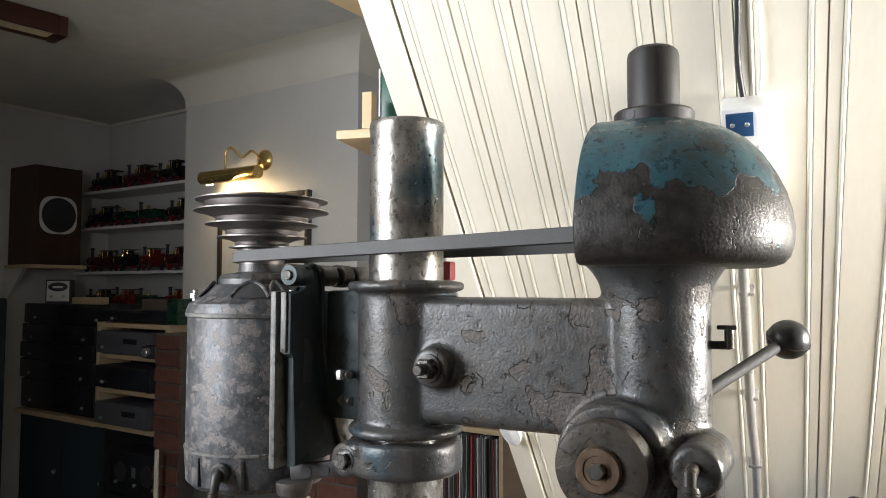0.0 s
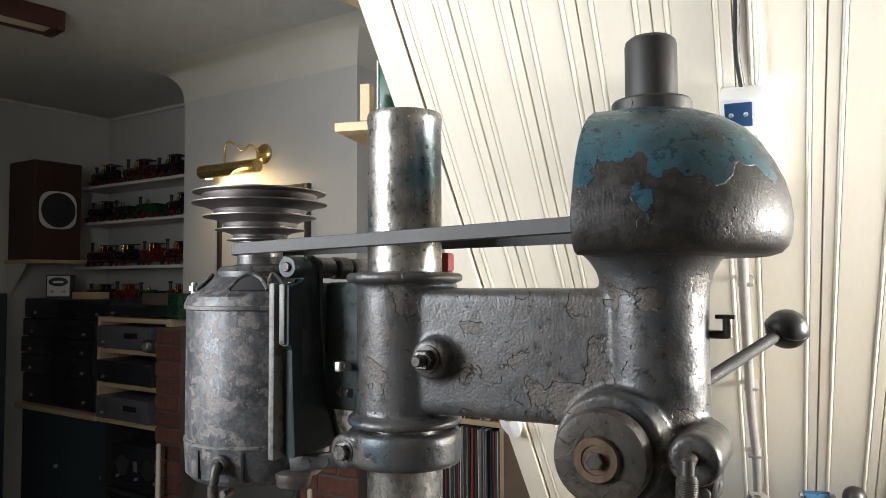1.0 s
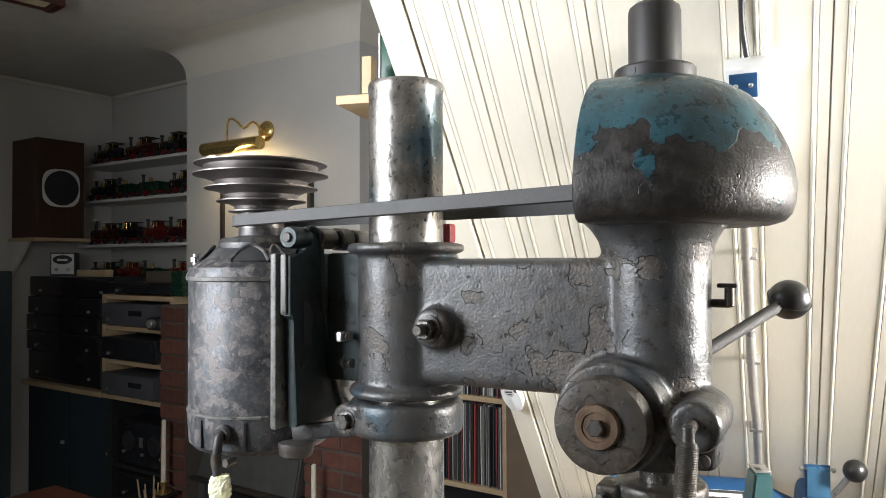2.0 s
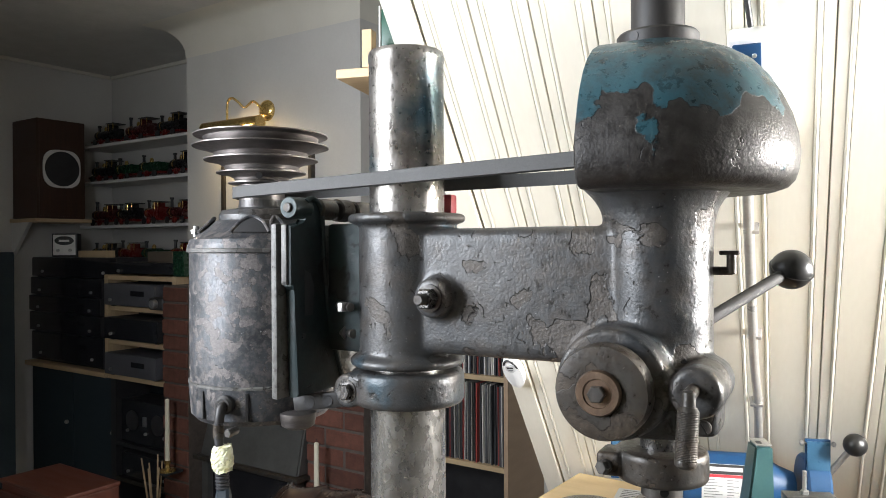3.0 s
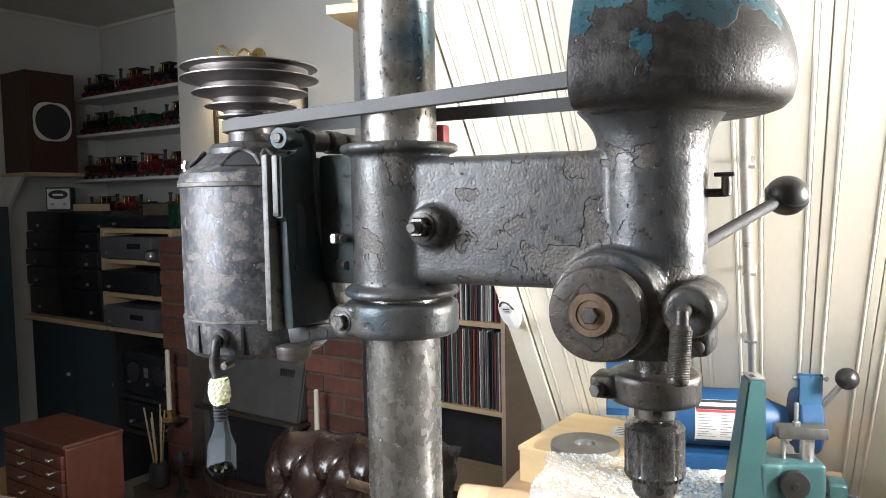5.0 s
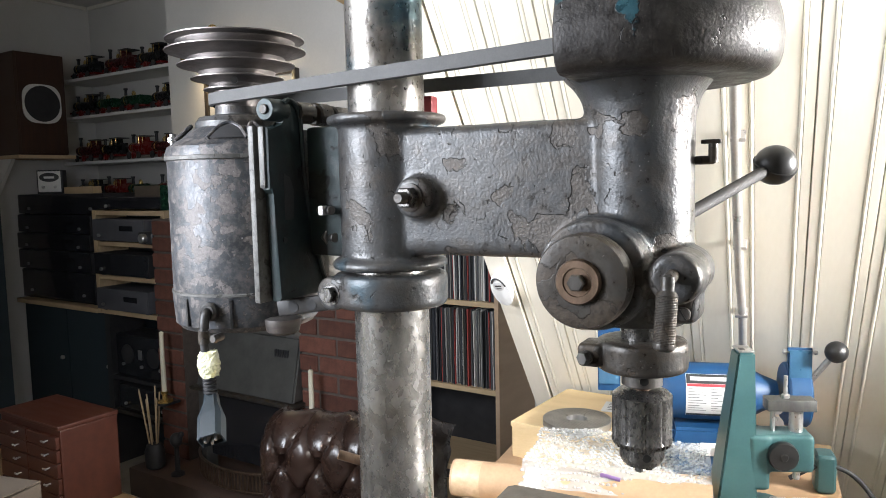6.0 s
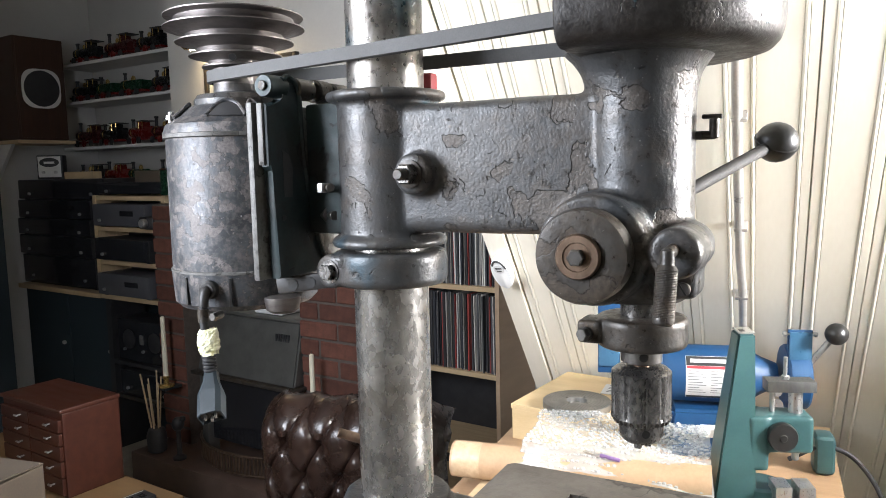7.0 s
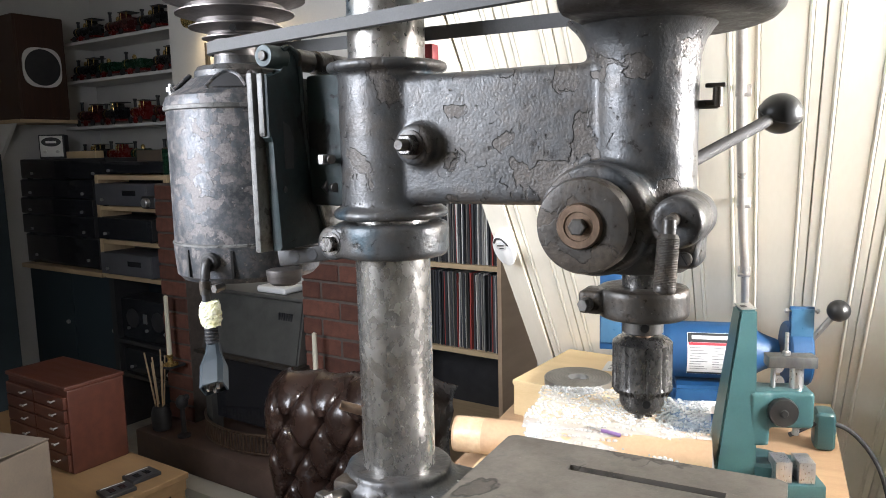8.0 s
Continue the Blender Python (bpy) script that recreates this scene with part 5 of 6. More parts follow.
def stove():
    s = thing("stove", at(-2.4, 2.14, 0.0), "grey metal gas stove with a sloping hood", "stove")
    bm = bmesh.new()
    pts = [(-0.29, 0.0, 0.56), (0.31, 0.0, 0.56), (0.3, 0.07, 0.82), (-0.28, 0.07, 0.82)]
    back = [(x, 0.285, z) for x, y, z in pts]
    f = [bm.verts.new(p) for p in pts]
    g = [bm.verts.new(p) for p in back]
    bm.faces.new(f)
    bm.faces.new(g[::-1])
    for k in range(4):
        bm.faces.new((f[k], g[k], g[(k + 1) % 4], f[(k + 1) % 4]))
    bmesh.ops.bevel(bm, geom=bm.edges[:], offset=0.008, segments=2, affect="EDGES")
    part("hood", bm, SMOKED, s)
    part("top_plate", box(-0.3, 0.32, 0.05, 0.285, 0.82, 0.835, 0.003), SMOKED, s)
    part("hood_rail", box(-0.31, 0.33, -0.02, 0.1, 0.545, 0.562, 0.004), RUSTY, s, "brown front rail")
    part("fire_glass", box(-0.24, 0.26, 0.03, 0.045, 0.25, 0.54), GLASS_BLACK, s, "dark fire glass")
    for x in (-0.255, 0.275):
        part("side_post", box(x - 0.02, x + 0.02, 0.0, 0.06, 0.17, 0.545, 0.004), SMOKED, s)
    arc = [(0.36 * math.sin(a) + 0.0, 0.16 - 0.26 * math.cos(a)) for a in [radians(-58 + 116 * k / 40) for k in range(41)]]
    for k in range(0, 41):
        part("fret_bar", rod((arc[k][0], arc[k][1], 0.19), (arc[k][0], arc[k][1], 0.265), 0.0035, 6), BRASS, s)
    for z in (0.188, 0.268):
        part("fret_rail", tube([(x, y, z) for x, y in arc[::4]], 0.006, 8, 3), BRASS, s, "dull brass fret")
    for k in range(6):
        part("louvre", box(0.17 + 0.014 * k, 0.178 + 0.014 * k, 0.046, 0.06, 0.735, 0.765), MATT_BLACK, s, "", False)
    return s


stove()
cloth = thing("folded_cloth", at(-2.3, 2.27, 0.836), "folded white cloth on the stove", "cloth")
part("cloth", box(-0.08, 0.09, -0.06, 0.06, 0, 0.028, 0.012, 3), WHITE_PLASTIC, cloth)
hearth = thing("hearth", at(0, 0, 0), "dark tiled hearth with pale edging", "hearth", "", "structure")
part("slab", box(-3.02, -1.72, 2.0, 2.428, 0.0, 0.165, 0.01), STONE, hearth)
part("edging", box(-3.1, -1.64, 1.9, 1.998, 0.0, 0.04, 0.006), TILE_PALE, hearth, "pale floor edging")

# brick piers beside the stove: mortar core with single bricks in front
brick_mesh = {}


def pier(v0, v1, u0, z1, label):
    p = thing("brick_pier", at(0, 0, 0), label, "brickwork", "brick piers", "structure")
    part("mortar_core", box(v0 + 0.006, v1 - 0.006, u0 + 0.006, 2.428, 0.166, z1 - 0.004), MORTAR, p, "", False)
    rnd = random.Random(int(v1 * 100))
    rows = int((z1 - 0.166) / 0.075)
    for r in range(rows):
        z = 0.166 + r * 0.075
        cuts = [v0, v0 + 0.103, v1] if r % 2 else [v0, v1 - 0.103, v1]
        if v1 - v0 < 0.2:
            cuts = [v0, v1]
        for a, b in zip(cuts, cuts[1:]):
            w = round(b - a - 0.009, 3)
            if w not in brick_mesh:
                bm = box(0, w, 0, 0.215, 0, 0.065, 0.004, 1)
                ob = part("brick", bm, BRICK, p, "", False, pose(a, u0, z))
                brick_mesh[w] = ob.data
            else:
                ob = bpy.data.objects.new("brick", brick_mesh[w])
                scene.collection.objects.link(ob)
                ob.parent = p
            ob.matrix_basis = pose(a + rnd.uniform(0, 0.003), u0 + rnd.uniform(-0.004, 0.003), z + 0.005, 0, 0, rnd.uniform(-0.6, 0.6))


pier(-2.09, -1.785, 2.19, 1.12, "red brick pier beside the stove")
pier(-3.02, -2.83, 2.19, 1.3, "red brick pier behind the pine cabinet")


def candle(v, u, z, h, label):
    c = thing("candle", at(v, u, z), label, "candle", "candles")
    part("stick", lathe([(0.035, 0), (0.035, 0.008), (0.012, 0.014), (0.01, 0.03), (0.016, 0.04), (0.016, 0.05)], 20), POLISHED_BRASS, c)
    part("wax", lathe([(0.0115, 0.05), (0.0095, 0.05 + h), (0.004, 0.055 + h)], 18), CREAM_WAX, c)
    part("wick", lathe([(0.0012, 0.05 + h), (0.0012, 0.068 + h)], 6), MATT_BLACK, c)
    part("bracket", box(-0.03, 0.03, -0.03, 0.17 if u < 2.1 else 0.06, -0.012, -0.0005), MATT_BLACK, c)


candle(-1.945, 2.1, 0.38, 0.3, "tall cream candle before the brick pier")
candle(-2.86, 2.1, 0.47, 0.27, "tall cream candle beside the stove")
pot = thing("reed_jar", at(-2.9, 2.06, 0.166), "dark jar with a bundle of pale sticks", "jar")
part("jar", lathe([(0.03, 0), (0.042, 0.01), (0.045, 0.08), (0.035, 0.11), (0.03, 0.115)], 24), MATT_BLACK, pot)
for k in range(7):
    a = radians(50 * k)
    part("stick", rod((0.01 * math.cos(a), 0.01 * math.sin(a), 0.03), (0.055 * math.cos(a) - 0.02, 0.04 * math.sin(a), 0.33 + 0.02 * (k % 3)), 0.0035, 6), PINE, pot)
for v in (-2.99, -2.74):
    ornament = thing("iron_ornament", at(v, 2.12 if v < -2.9 else 2.06, 0.166), "small dark iron ornament on the hearth", "ornament", "hearth ornaments")
    part("base", lathe([(0.03, 0), (0.03, 0.01), (0.012, 0.02), (0.01, 0.13)], 16), MATT_BLACK, ornament)
    part("top", merge(ball((0, 0, 0.16), 0.028, 1.2, 12), ball((0.035, 0, 0.19), 0.014, 1, 10)), MATT_BLACK, ornament)

# ---- left alcove ----
SHELF_Z = (2.103, 1.879, 1.607, 1.37)
for z in SHELF_Z:
    sh = thing("display_shelf", at(-4.476, 2.62, z), "narrow white shelf in the alcove", "shelf", "alcove shelves")
    part("plank", box(0, 1.325, 0, 0.225, -0.018, 0, 0.002), SHELF_WHITE, sh, "", False)


def paint(name, c):
    return surface(name, tuple(x * 0.8 for x in c), c, 40, 0.25, 0, 0.04)


LIVERY = [paint("black engine enamel", (0.01, 0.01, 0.011)), paint("green engine enamel", (0.01, 0.04, 0.02)), paint("red engine enamel", (0.15, 0.015, 0.013)), paint("blue engine enamel", (0.015, 0.05, 0.15)), paint("maroon engine enamel", (0.06, 0.01, 0.01))]


def locomotive(colour, length, tall, cab, label):
    """A small live-steam model on six wheels."""
    e = thing("model_locomotive", at(-4, 2.73, 1), label, "model locomotive", "model locomotives")
    L = length
    part("frame", box(-L / 2, L / 2, -0.034, 0.034, 0.022, 0.034, 0.002), LIVERY[2], e, "red running plate")
    part("boiler", moved(lathe([(0.02, -L * 0.42), (0.028, -L * 0.4), (0.028, L * 0.2), (0.02, L * 0.2)], 18), pose(0, 0, 0.068, 0, 90, 0)), colour, e)
    part("smokebox_band", moved(lathe([(0.0285, -L * 0.3), (0.0295, -L * 0.295), (0.0295, -L * 0.28), (0.0285, -L * 0.275)], 18), pose(0, 0, 0.068, 0, 90, 0)), POLISHED_BRASS, e)
    part("chimney", lathe([(0.009, 0.09), (0.008, 0.12 * tall), (0.012, 0.125 * tall), (0.012, 0.132 * tall)], 14), MATT_BLACK, e, "", True, pose(-L * 0.34, 0, 0))
    part("dome", lathe([(0.012, 0.09), (0.012, 0.108), (0.007, 0.117), (0.001, 0.12)], 14), POLISHED_BRASS, e, "brass dome", True, pose(-L * 0.05, 0, 0))
    if cab:
        part("cab", merge(box(L * 0.2, L * 0.24, -0.036, 0.036, 0.034, 0.125), box(L * 0.44, L * 0.47, -0.036, 0.036, 0.034, 0.1), box(L * 0.2, L * 0.47, -0.037, -0.033, 0.034, 0.085), box(L * 0.2, L * 0.47, 0.033, 0.037, 0.034, 0.085)), colour, e, "", False)
        part("roof", moved(box(L * 0.17, L * 0.5, -0.043, 0.043, 0.126, 0.131, 0.002), pose(0, 0, 0)), MATT_BLACK, e, "", False)
        for x in (0.24, 0.44):
            part("roof_post", rod((L * x, -0.034, 0.08), (L * x, -0.034, 0.127), 0.0025, 6), POLISHED_BRASS, e)
    else:
        part("tank", box(-L * 0.15, L * 0.45, -0.04, 0.04, 0.036, 0.088, 0.005), colour, e)
    for k in range(3):
        part("wheel", moved(lathe([(0.018, 0.036), (0.021, 0.037), (0.021, 0.042), (0.014, 0.0425), (0.012, 0.041)], 16), pose(-L * 0.3 + k * L * 0.27, 0, 0.021) @ TOWARD), LIVERY[2] if k % 2 else MATT_BLACK, e)
    return e


protos = [locomotive(LIVERY[0], 0.25, 1.0, True, "black model steam locomotive on the shelf"), locomotive(LIVERY[1], 0.24, 1.05, False, "green model steam locomotive with brass dome"), locomotive(LIVERY[2], 0.2, 1.1, True, "red model steam engine with black roof"), locomotive(LIVERY[3], 0.22, 0.9, False, "blue model locomotive on the shelf"), locomotive(LIVERY[4], 0.27, 1.15, True, "maroon model traction engine with tall chimney")]
ROWS_ = ((0, 4, 0, 3), (0, 1, 1, 0, 4), (4, 0, 2, 4, 2), (0, 2, 1, 2, 0))
rnd = random.Random(11)
used = set()
for z, kinds in zip(SHELF_Z, ROWS_):
    step = 1.28 / len(kinds)
    for k, kind in enumerate(kinds):
        m = at(-4.45 + step * (k + 0.5) + rnd.uniform(-0.02, 0.02), 2.7, z, rnd.uniform(-6, 6))
        if kind not in used:
            protos[kind].matrix_world = m
            used.add(kind)
        else:
            copy_thing(protos[kind], m)

SPK = at(-4.2, 2.218, 1.641, 90)
spk = thing("loudspeaker", SPK, "dark teak loudspeaker with white-rimmed round driver", "loudspeaker")
part("cabinet", box(0, 0.28, 0, 0.274, 0, 0.566, 0.004), TEAK, spk, "", False)
part("baffle", box(0.012, 0.268, -0.004, -0.0005, 0.012, 0.554), TEAK, spk, "", False)
sq = [(0.109 * math.copysign(abs(math.cos(a)) ** 0.62, math.cos(a)), 0.109 * math.copysign(abs(math.sin(a)) ** 0.62, math.sin(a))) for a in [2 * math.pi * k / 48 for k in range(48)]]
part("driver_rim", moved(prism(sq, 0.0042, 0.012, 0.003), pose(0.138, 0, 0.285) @ TOWARD), SHELF_WHITE, spk, "pale octagonal rim")
part("cone", moved(lathe([(0.1, 0.0125), (0.1, 0.0145), (0.092, 0.0155), (0.035, 0.0135), (0.001, 0.016)], 40), pose(0.138, 0, 0.285) @ TOWARD), MATT_BLACK, spk, "black paper cone")
spsh = thing("speaker_shelf", SPK @ pose(0, 0, -0.022), "white bracketed shelf under the loudspeaker", "shelf")
part("plank", box(-0.02, 0.31, -0.02, 0.274, 0, 0.02, 0.002), PINE, spsh, "", False)
part("bracket", moved(prism([(0, 0), (0.2, 0), (0, -0.2)], -0.01, 0.01), pose(0.0, 0.273, -0.001, 90, 0, -90)), SHELF_WHITE, spsh, "white triangular bracket", False)


def hifi(v, u, z, w, d, h, label, lamps=2, mat_=None, name="hifi_unit"):
    s = thing(name, at(v, u, z), label, "hi-fi unit", "hi-fi stack")
    part("case", box(0, w, 0.004, d, 0.006, h, 0.004), mat_ or MATT_BLACK, s)
    part("front", box(0.004, w - 0.004, 0, 0.0035, 0.008, h - 0.003, 0.001), GLASS_BLACK if mat_ is None else mat_, s)
    part("display", box(w * 0.55, w * 0.8, -0.002, -0.0003, h * 0.5, h * 0.72), GLASS_BLACK, s)
    for k in range(lamps):
        part("knob", moved(lathe([(0.008, 0), (0.008, 0.01), (0.006, 0.012)], 14), pose(w * (0.15 + 0.72 * k / max(lamps - 1, 1)), 0, h * 0.3) @ TOWARD), BRIGHT, s)
    for x in (0.03, w - 0.05):
        part("foot", box(x, x + 0.02, 0.02, 0.04, 0, 0.0058), MATT_BLACK, s)
    return s


stand = thing("hifi_shelf", at(0, 0, 0), "pine edged shelf above the blue cabinet", "shelf")
part("plank", box(-4.44, -3.62, 2.26, 2.62, 0.79, 0.815, 0.002), PINE, stand, "", False)
z = 0.8155
for h in (0.17, 0.115, 0.095, 0.105):
    hifi(-4.45 + rnd.uniform(-0.005, 0.02), 2.29 + rnd.uniform(0, 0.01), z, 0.74, 0.3, h, "black hi-fi unit in the stack")
    z += h + 0.0005
hifi(-4.43, 2.3, z, 0.86, 0.28, 0.115, "black turntable on top of the hi-fi stack", 2, None, "turntable")
z += 0.1155
meter = thing("panel_meter", at(-4.243, 2.32, z, 45), "white panel meter in a grey case", "meter")
part("case", box(0, 0.136, 0, 0.09, 0, 0.137, 0.006), MATT_BLACK, meter)
part("face", box(0.008, 0.128, -0.003, -0.0003, 0.012, 0.129, 0.001), SHELF_WHITE, meter)
part("dial", moved(prism([(0.052 * math.cos(a), 0.026 * math.sin(a)) for a in [2 * math.pi * k / 32 for k in range(32)]], 0, 0.003, 0.001), pose(0.068, -0.0031, 0.095) @ TOWARD), MATT_BLACK, meter, "dark oval dial")
part("scale_bar", box(0.04, 0.096, -0.0072, -0.0062, 0.088, 0.1), SHELF_WHITE, meter)
for x in (0.035, 0.1):
    part("terminal", moved(lathe([(0.009, 0), (0.009, 0.012), (0.007, 0.015)], 14), pose(x, -0.003, 0.04) @ TOWARD), BRIGHT, meter)
slat = thing("wood_block", at(-4.0, 2.34, z), "pale piece of wood lying on the turntable", "wood")
part("block", box(0, 0.28, 0, 0.05, 0, 0.038, 0.003), PINE, slat, "", False)
hifi(-3.56, 2.26, 1.3345, 0.56, 0.15, 0.062, "low black unit on top of the pine cabinet", 1)
slat2 = thing("small_box", at(-3.28, 2.29, 1.397), "small brown cardboard box on the black unit", "box")
part("box", box(0, 0.2, 0, 0.1, 0.0, 0.055, 0.003), CARTON, slat2, "", False)
green_box = thing("tin_box", at(-3.09, 2.235, 1.3345), "dark green tin standing on the pine cabinet", "tin")
part("tin", box(0.09, 0.17, 0, 0.1, 0, 0.12, 0.004), LIVERY[1], green_box, "", False)
cupb = thing("blue_cabinet", at(-4.44, 2.3, 0), "dark blue-grey painted low cabinet", "cabinet")
part("body", box(0, 0.9, 0.02, 0.5, 0, 0.789), BLUE_CABINET, cupb, "", False)
for x in (0.01, 0.455):
    d = part("door", box(x, x + 0.435, 0, 0.0195, 0.03, 0.78, 0.003), BLUE_CABINET, cupb, "", False)
    part("handle", ball((x + 0.39, -0.012, 0.5), 0.012, 1, 12), BRIGHT, d)
cab = thing("pine_cabinet", at(-3.58, 2.24, 0.0), "open pine cabinet with three tiers", "cabinet")
for x in (0.0, 0.565):
    part("side", box(x, x + 0.03, 0, 0.185, 0.80, 1.333, 0.002), PINE, cab, "", False)
for zz in (0.8, 0.98, 1.152, 1.308):
    part("shelf", box(0.031, 0.564, 0.002, 0.185, zz, zz + 0.022, 0.001), PINE, cab, "", False)
part("back", box(0.031, 0.564, 0.175, 0.1845, 0.823, 1.307), MATT_BLACK, cab, "", False)
for x in (0.02, 0.53):
    part("leg", box(x, x + 0.03, 0.02, 0.15, 0.0, 0.7995), MATT_BLACK, cab, "", False)
VCR = surface("grey video recorder casing", (0.06, 0.06, 0.068), (0.095, 0.095, 0.104), 20, 0.5)
for zz, mm in ((0.8225, VCR), (1.0025, None), (1.1745, VCR)):
    v = hifi(-3.545, 2.215, zz, 0.43 + 0.02 * (mm is None), 0.19, 0.115, "grey video recorder in the pine cabinet" if mm else "black video recorder in the pine cabinet", 1, mm, "video_recorder")
lower = thing("media_shelf", at(-3.5, 2.25, 0), "dark open shelf with tape equipment", "shelf")
for zz in (0.28, 0.46):
    part("shelf", box(0, 0.48, 0, 0.2, zz, zz + 0.02), RUSTY if zz < 0.4 else MATT_BLACK, lower, "", False)
for x in (-0.0205, 0.4805):
    part("side", box(x, x + 0.02, 0, 0.2, 0, 0.8), MATT_BLACK, lower, "", False)
deck = hifi(-3.47, 2.26, 0.4805, 0.42, 0.17, 0.22, "black tape deck with silver controls", 3, None, "tape_deck")
for x in (0.1, 0.31):
    part("reel", moved(lathe([(0.05, 0), (0.05, 0.006), (0.012, 0.01)], 24), pose(x, -0.0005, 0.12) @ TOWARD), MATT_BLACK, deck)
part("button_row", box(0.19, 0.22, -0.006, -0.0005, 0.1, 0.15, 0.002), BRIGHT, deck)
hifi(-3.47, 2.26, 0.3005, 0.42, 0.17, 0.13, "black amplifier on the lower shelf", 2)
phone = thing("small_camera", at(-3.12, 2.185, 1.1745), "small dark camera on the cabinet edge", "camera")
part("body", box(0, 0.11, 0, 0.06, 0, 0.06, 0.012, 3), MATT_BLACK, phone)
part("lens", moved(lathe([(0.022, 0), (0.022, 0.02), (0.018, 0.024)], 20), pose(0.055, 0, 0.03) @ TOWARD), BRIGHT, phone)
tall = thing("tall_cabinet", at(-4.476, 1.5, 0), "dark blue-grey tall cabinet against the side wall", "cabinet")
part("body", box(0, 0.256, 0, 0.6, 0.0, 1.45, 0.004), BLUE_CABINET, tall, "", False)
for y in (0.008, 0.303):
    d = part("door", box(0.2565, 0.275, y, y + 0.289, 0.05, 1.44, 0.003), BLUE_CABINET, tall, "", False)
    part("handle", ball((0.287, y + (0.26 if y < 0.1 else 0.03), 0.8), 0.012, 1, 12), BRIGHT, d)
door = thing("door_1", at(-4.476, 0.15, 0), "dark panelled door at the side wall", "door", "", "structure")
part("leaf", box(0.0, 0.05, 0, 1.2, 0, 2.0, 0.003), BLUE_CABINET, door, "", False)
part("frame", box(0.0, 0.07, 1.205, 1.29, 0, 2.08, 0.003), SHELF_WHITE, door, "", False)

# ---- record cabinet in the right alcove ----
rc = thing("record_cabinet", at(-1.985, 2.54, 0), "pale laminate cabinet with tiers of records", "cabinet")
LAMINATE = surface("tan laminate", (0.36, 0.25, 0.16), (0.46, 0.33, 0.22), 6, 0.5, 0, 0.05, 120, 0.3, (1, 1, 5))
for x in (0, 0.602):
    part("side", box(x, x + 0.018, 0, 0.305, 0, 1.32, 0.001), LAMINATE, rc, "", False)
for zz in (0.05, 0.255, 0.595, 0.945, 1.29):
    part("shelf", box(0.0185, 0.6015, 0.002, 0.305, zz, zz + 0.02, 0.001), PINE, rc, "", False)
part("back", box(0.0185, 0.6015, 0.296, 0.3045, 0.071, 1.289), MATT_BLACK, rc, "", False)
SLEEVES, st, sb = tree("record sleeve spines")
geo = node(st, "ShaderNodeNewGeometry")
sr = ramp(st, geo.outputs["Random Per Island"], ((0.0, (0.02, 0.02, 0.022)), (0.3, (0.06, 0.06, 0.065)), (0.4, (0.28, 0.27, 0.25)), (0.52, (0.62, 0.6, 0.56)), (0.68, (0.03, 0.032, 0.038)), (0.78, (0.3, 0.05, 0.04)), (0.84, (0.05, 0.05, 0.05)), (0.94, (0.16, 0.15, 0.13))))
sr.color_ramp.interpolation = "CONSTANT"
st.links.new(sr.outputs[0], sb.inputs["Base Color"])
sb.inputs["Roughness"].default_value = 0.55


def records(zz, seed, high):
    rnd = random.Random(seed)
    verts, faces = [], []
    x = 0.021
    while x < 0.592:
        w = rnd.choice((0.0035, 0.004, 0.005, 0.007))
        h, y, lean = high + rnd.uniform(-0.006, 0.004), rnd.uniform(0.012, 0.03), rnd.uniform(-0.004, 0.004)
        b = len(verts)
        for yy in (y, 0.29):
            verts += [(x, yy, zz), (x + w * 0.9, yy, zz), (x + w * 0.9 + lean, yy, zz + h), (x + lean, yy, zz + h)]
        faces += [(b, b + 1, b + 2, b + 3), (b + 4, b + 7, b + 6, b + 5), (b, b + 4, b + 5, b + 1), (b + 3, b + 2, b + 6, b + 7), (b, b + 3, b + 7, b + 4), (b + 1, b + 5, b + 6, b + 2)]
        x += w + 0.0006
    data = bpy.data.meshes.new("records")
    data.from_pydata(verts, [], faces)
    data.materials.append(SLEEVES)
    ob = new("record_row", data)
    ob.matrix_world = at(-1.985, 2.54, 0)
    tagged(ob, "tight row of record sleeves with coloured spines", "records", "record rows", "stuff")


for k, zz in enumerate((0.6155, 0.9655)):
    records(zz, 20 + k, 0.312)

# ---- foreground of the room ----
TABLE_WOOD = surface("orange-brown table wood", (0.2, 0.116, 0.05), (0.3, 0.18, 0.082), 6, 0.5, 0, 0.06, 160, 0.3, (1, 5, 5))
low = thing("low_table", at(-1.86, 1.435, 0), "low yellow wooden table", "table")
part("top", box(-1.1, 0, -0.5, 0, 0.43, 0.45, 0.003), TABLE_WOOD, low, "", False)
part("apron", box(-1.09, -0.006, -0.49, -0.006, 0.395, 0.4295, 0.002), TABLE_WOOD, low, "", False)
for x, y in ((-1.08, -0.48), (-0.06, -0.48), (-1.08, -0.06), (-0.06, -0.06)):
    part("leg", box(x, x + 0.05, y, y + 0.05, 0, 0.3945), TABLE_WOOD, low, "", False)
for v, u, turn in ((-1.965, 1.195, -8), (-1.99, 1.293, -4)):
    tape = thing("tape_cassette", at(v, u, 0.4505, turn), "black tape cassette lying on the table", "cassette", "cassettes")
    part("shell", box(0, 0.068, 0, 0.09, 0, 0.012, 0.002), MATT_BLACK, tape)
    for yy in (0.02, 0.052):
        part("window", box(0.022, 0.05, yy, yy + 0.018, 0.0121, 0.0126), GLASS_BLACK, tape, "", False)
    part("label_edge", box(0.005, 0.009, 0.008, 0.082, 0.0121, 0.0126), LABEL_WHITE, tape, "", False)

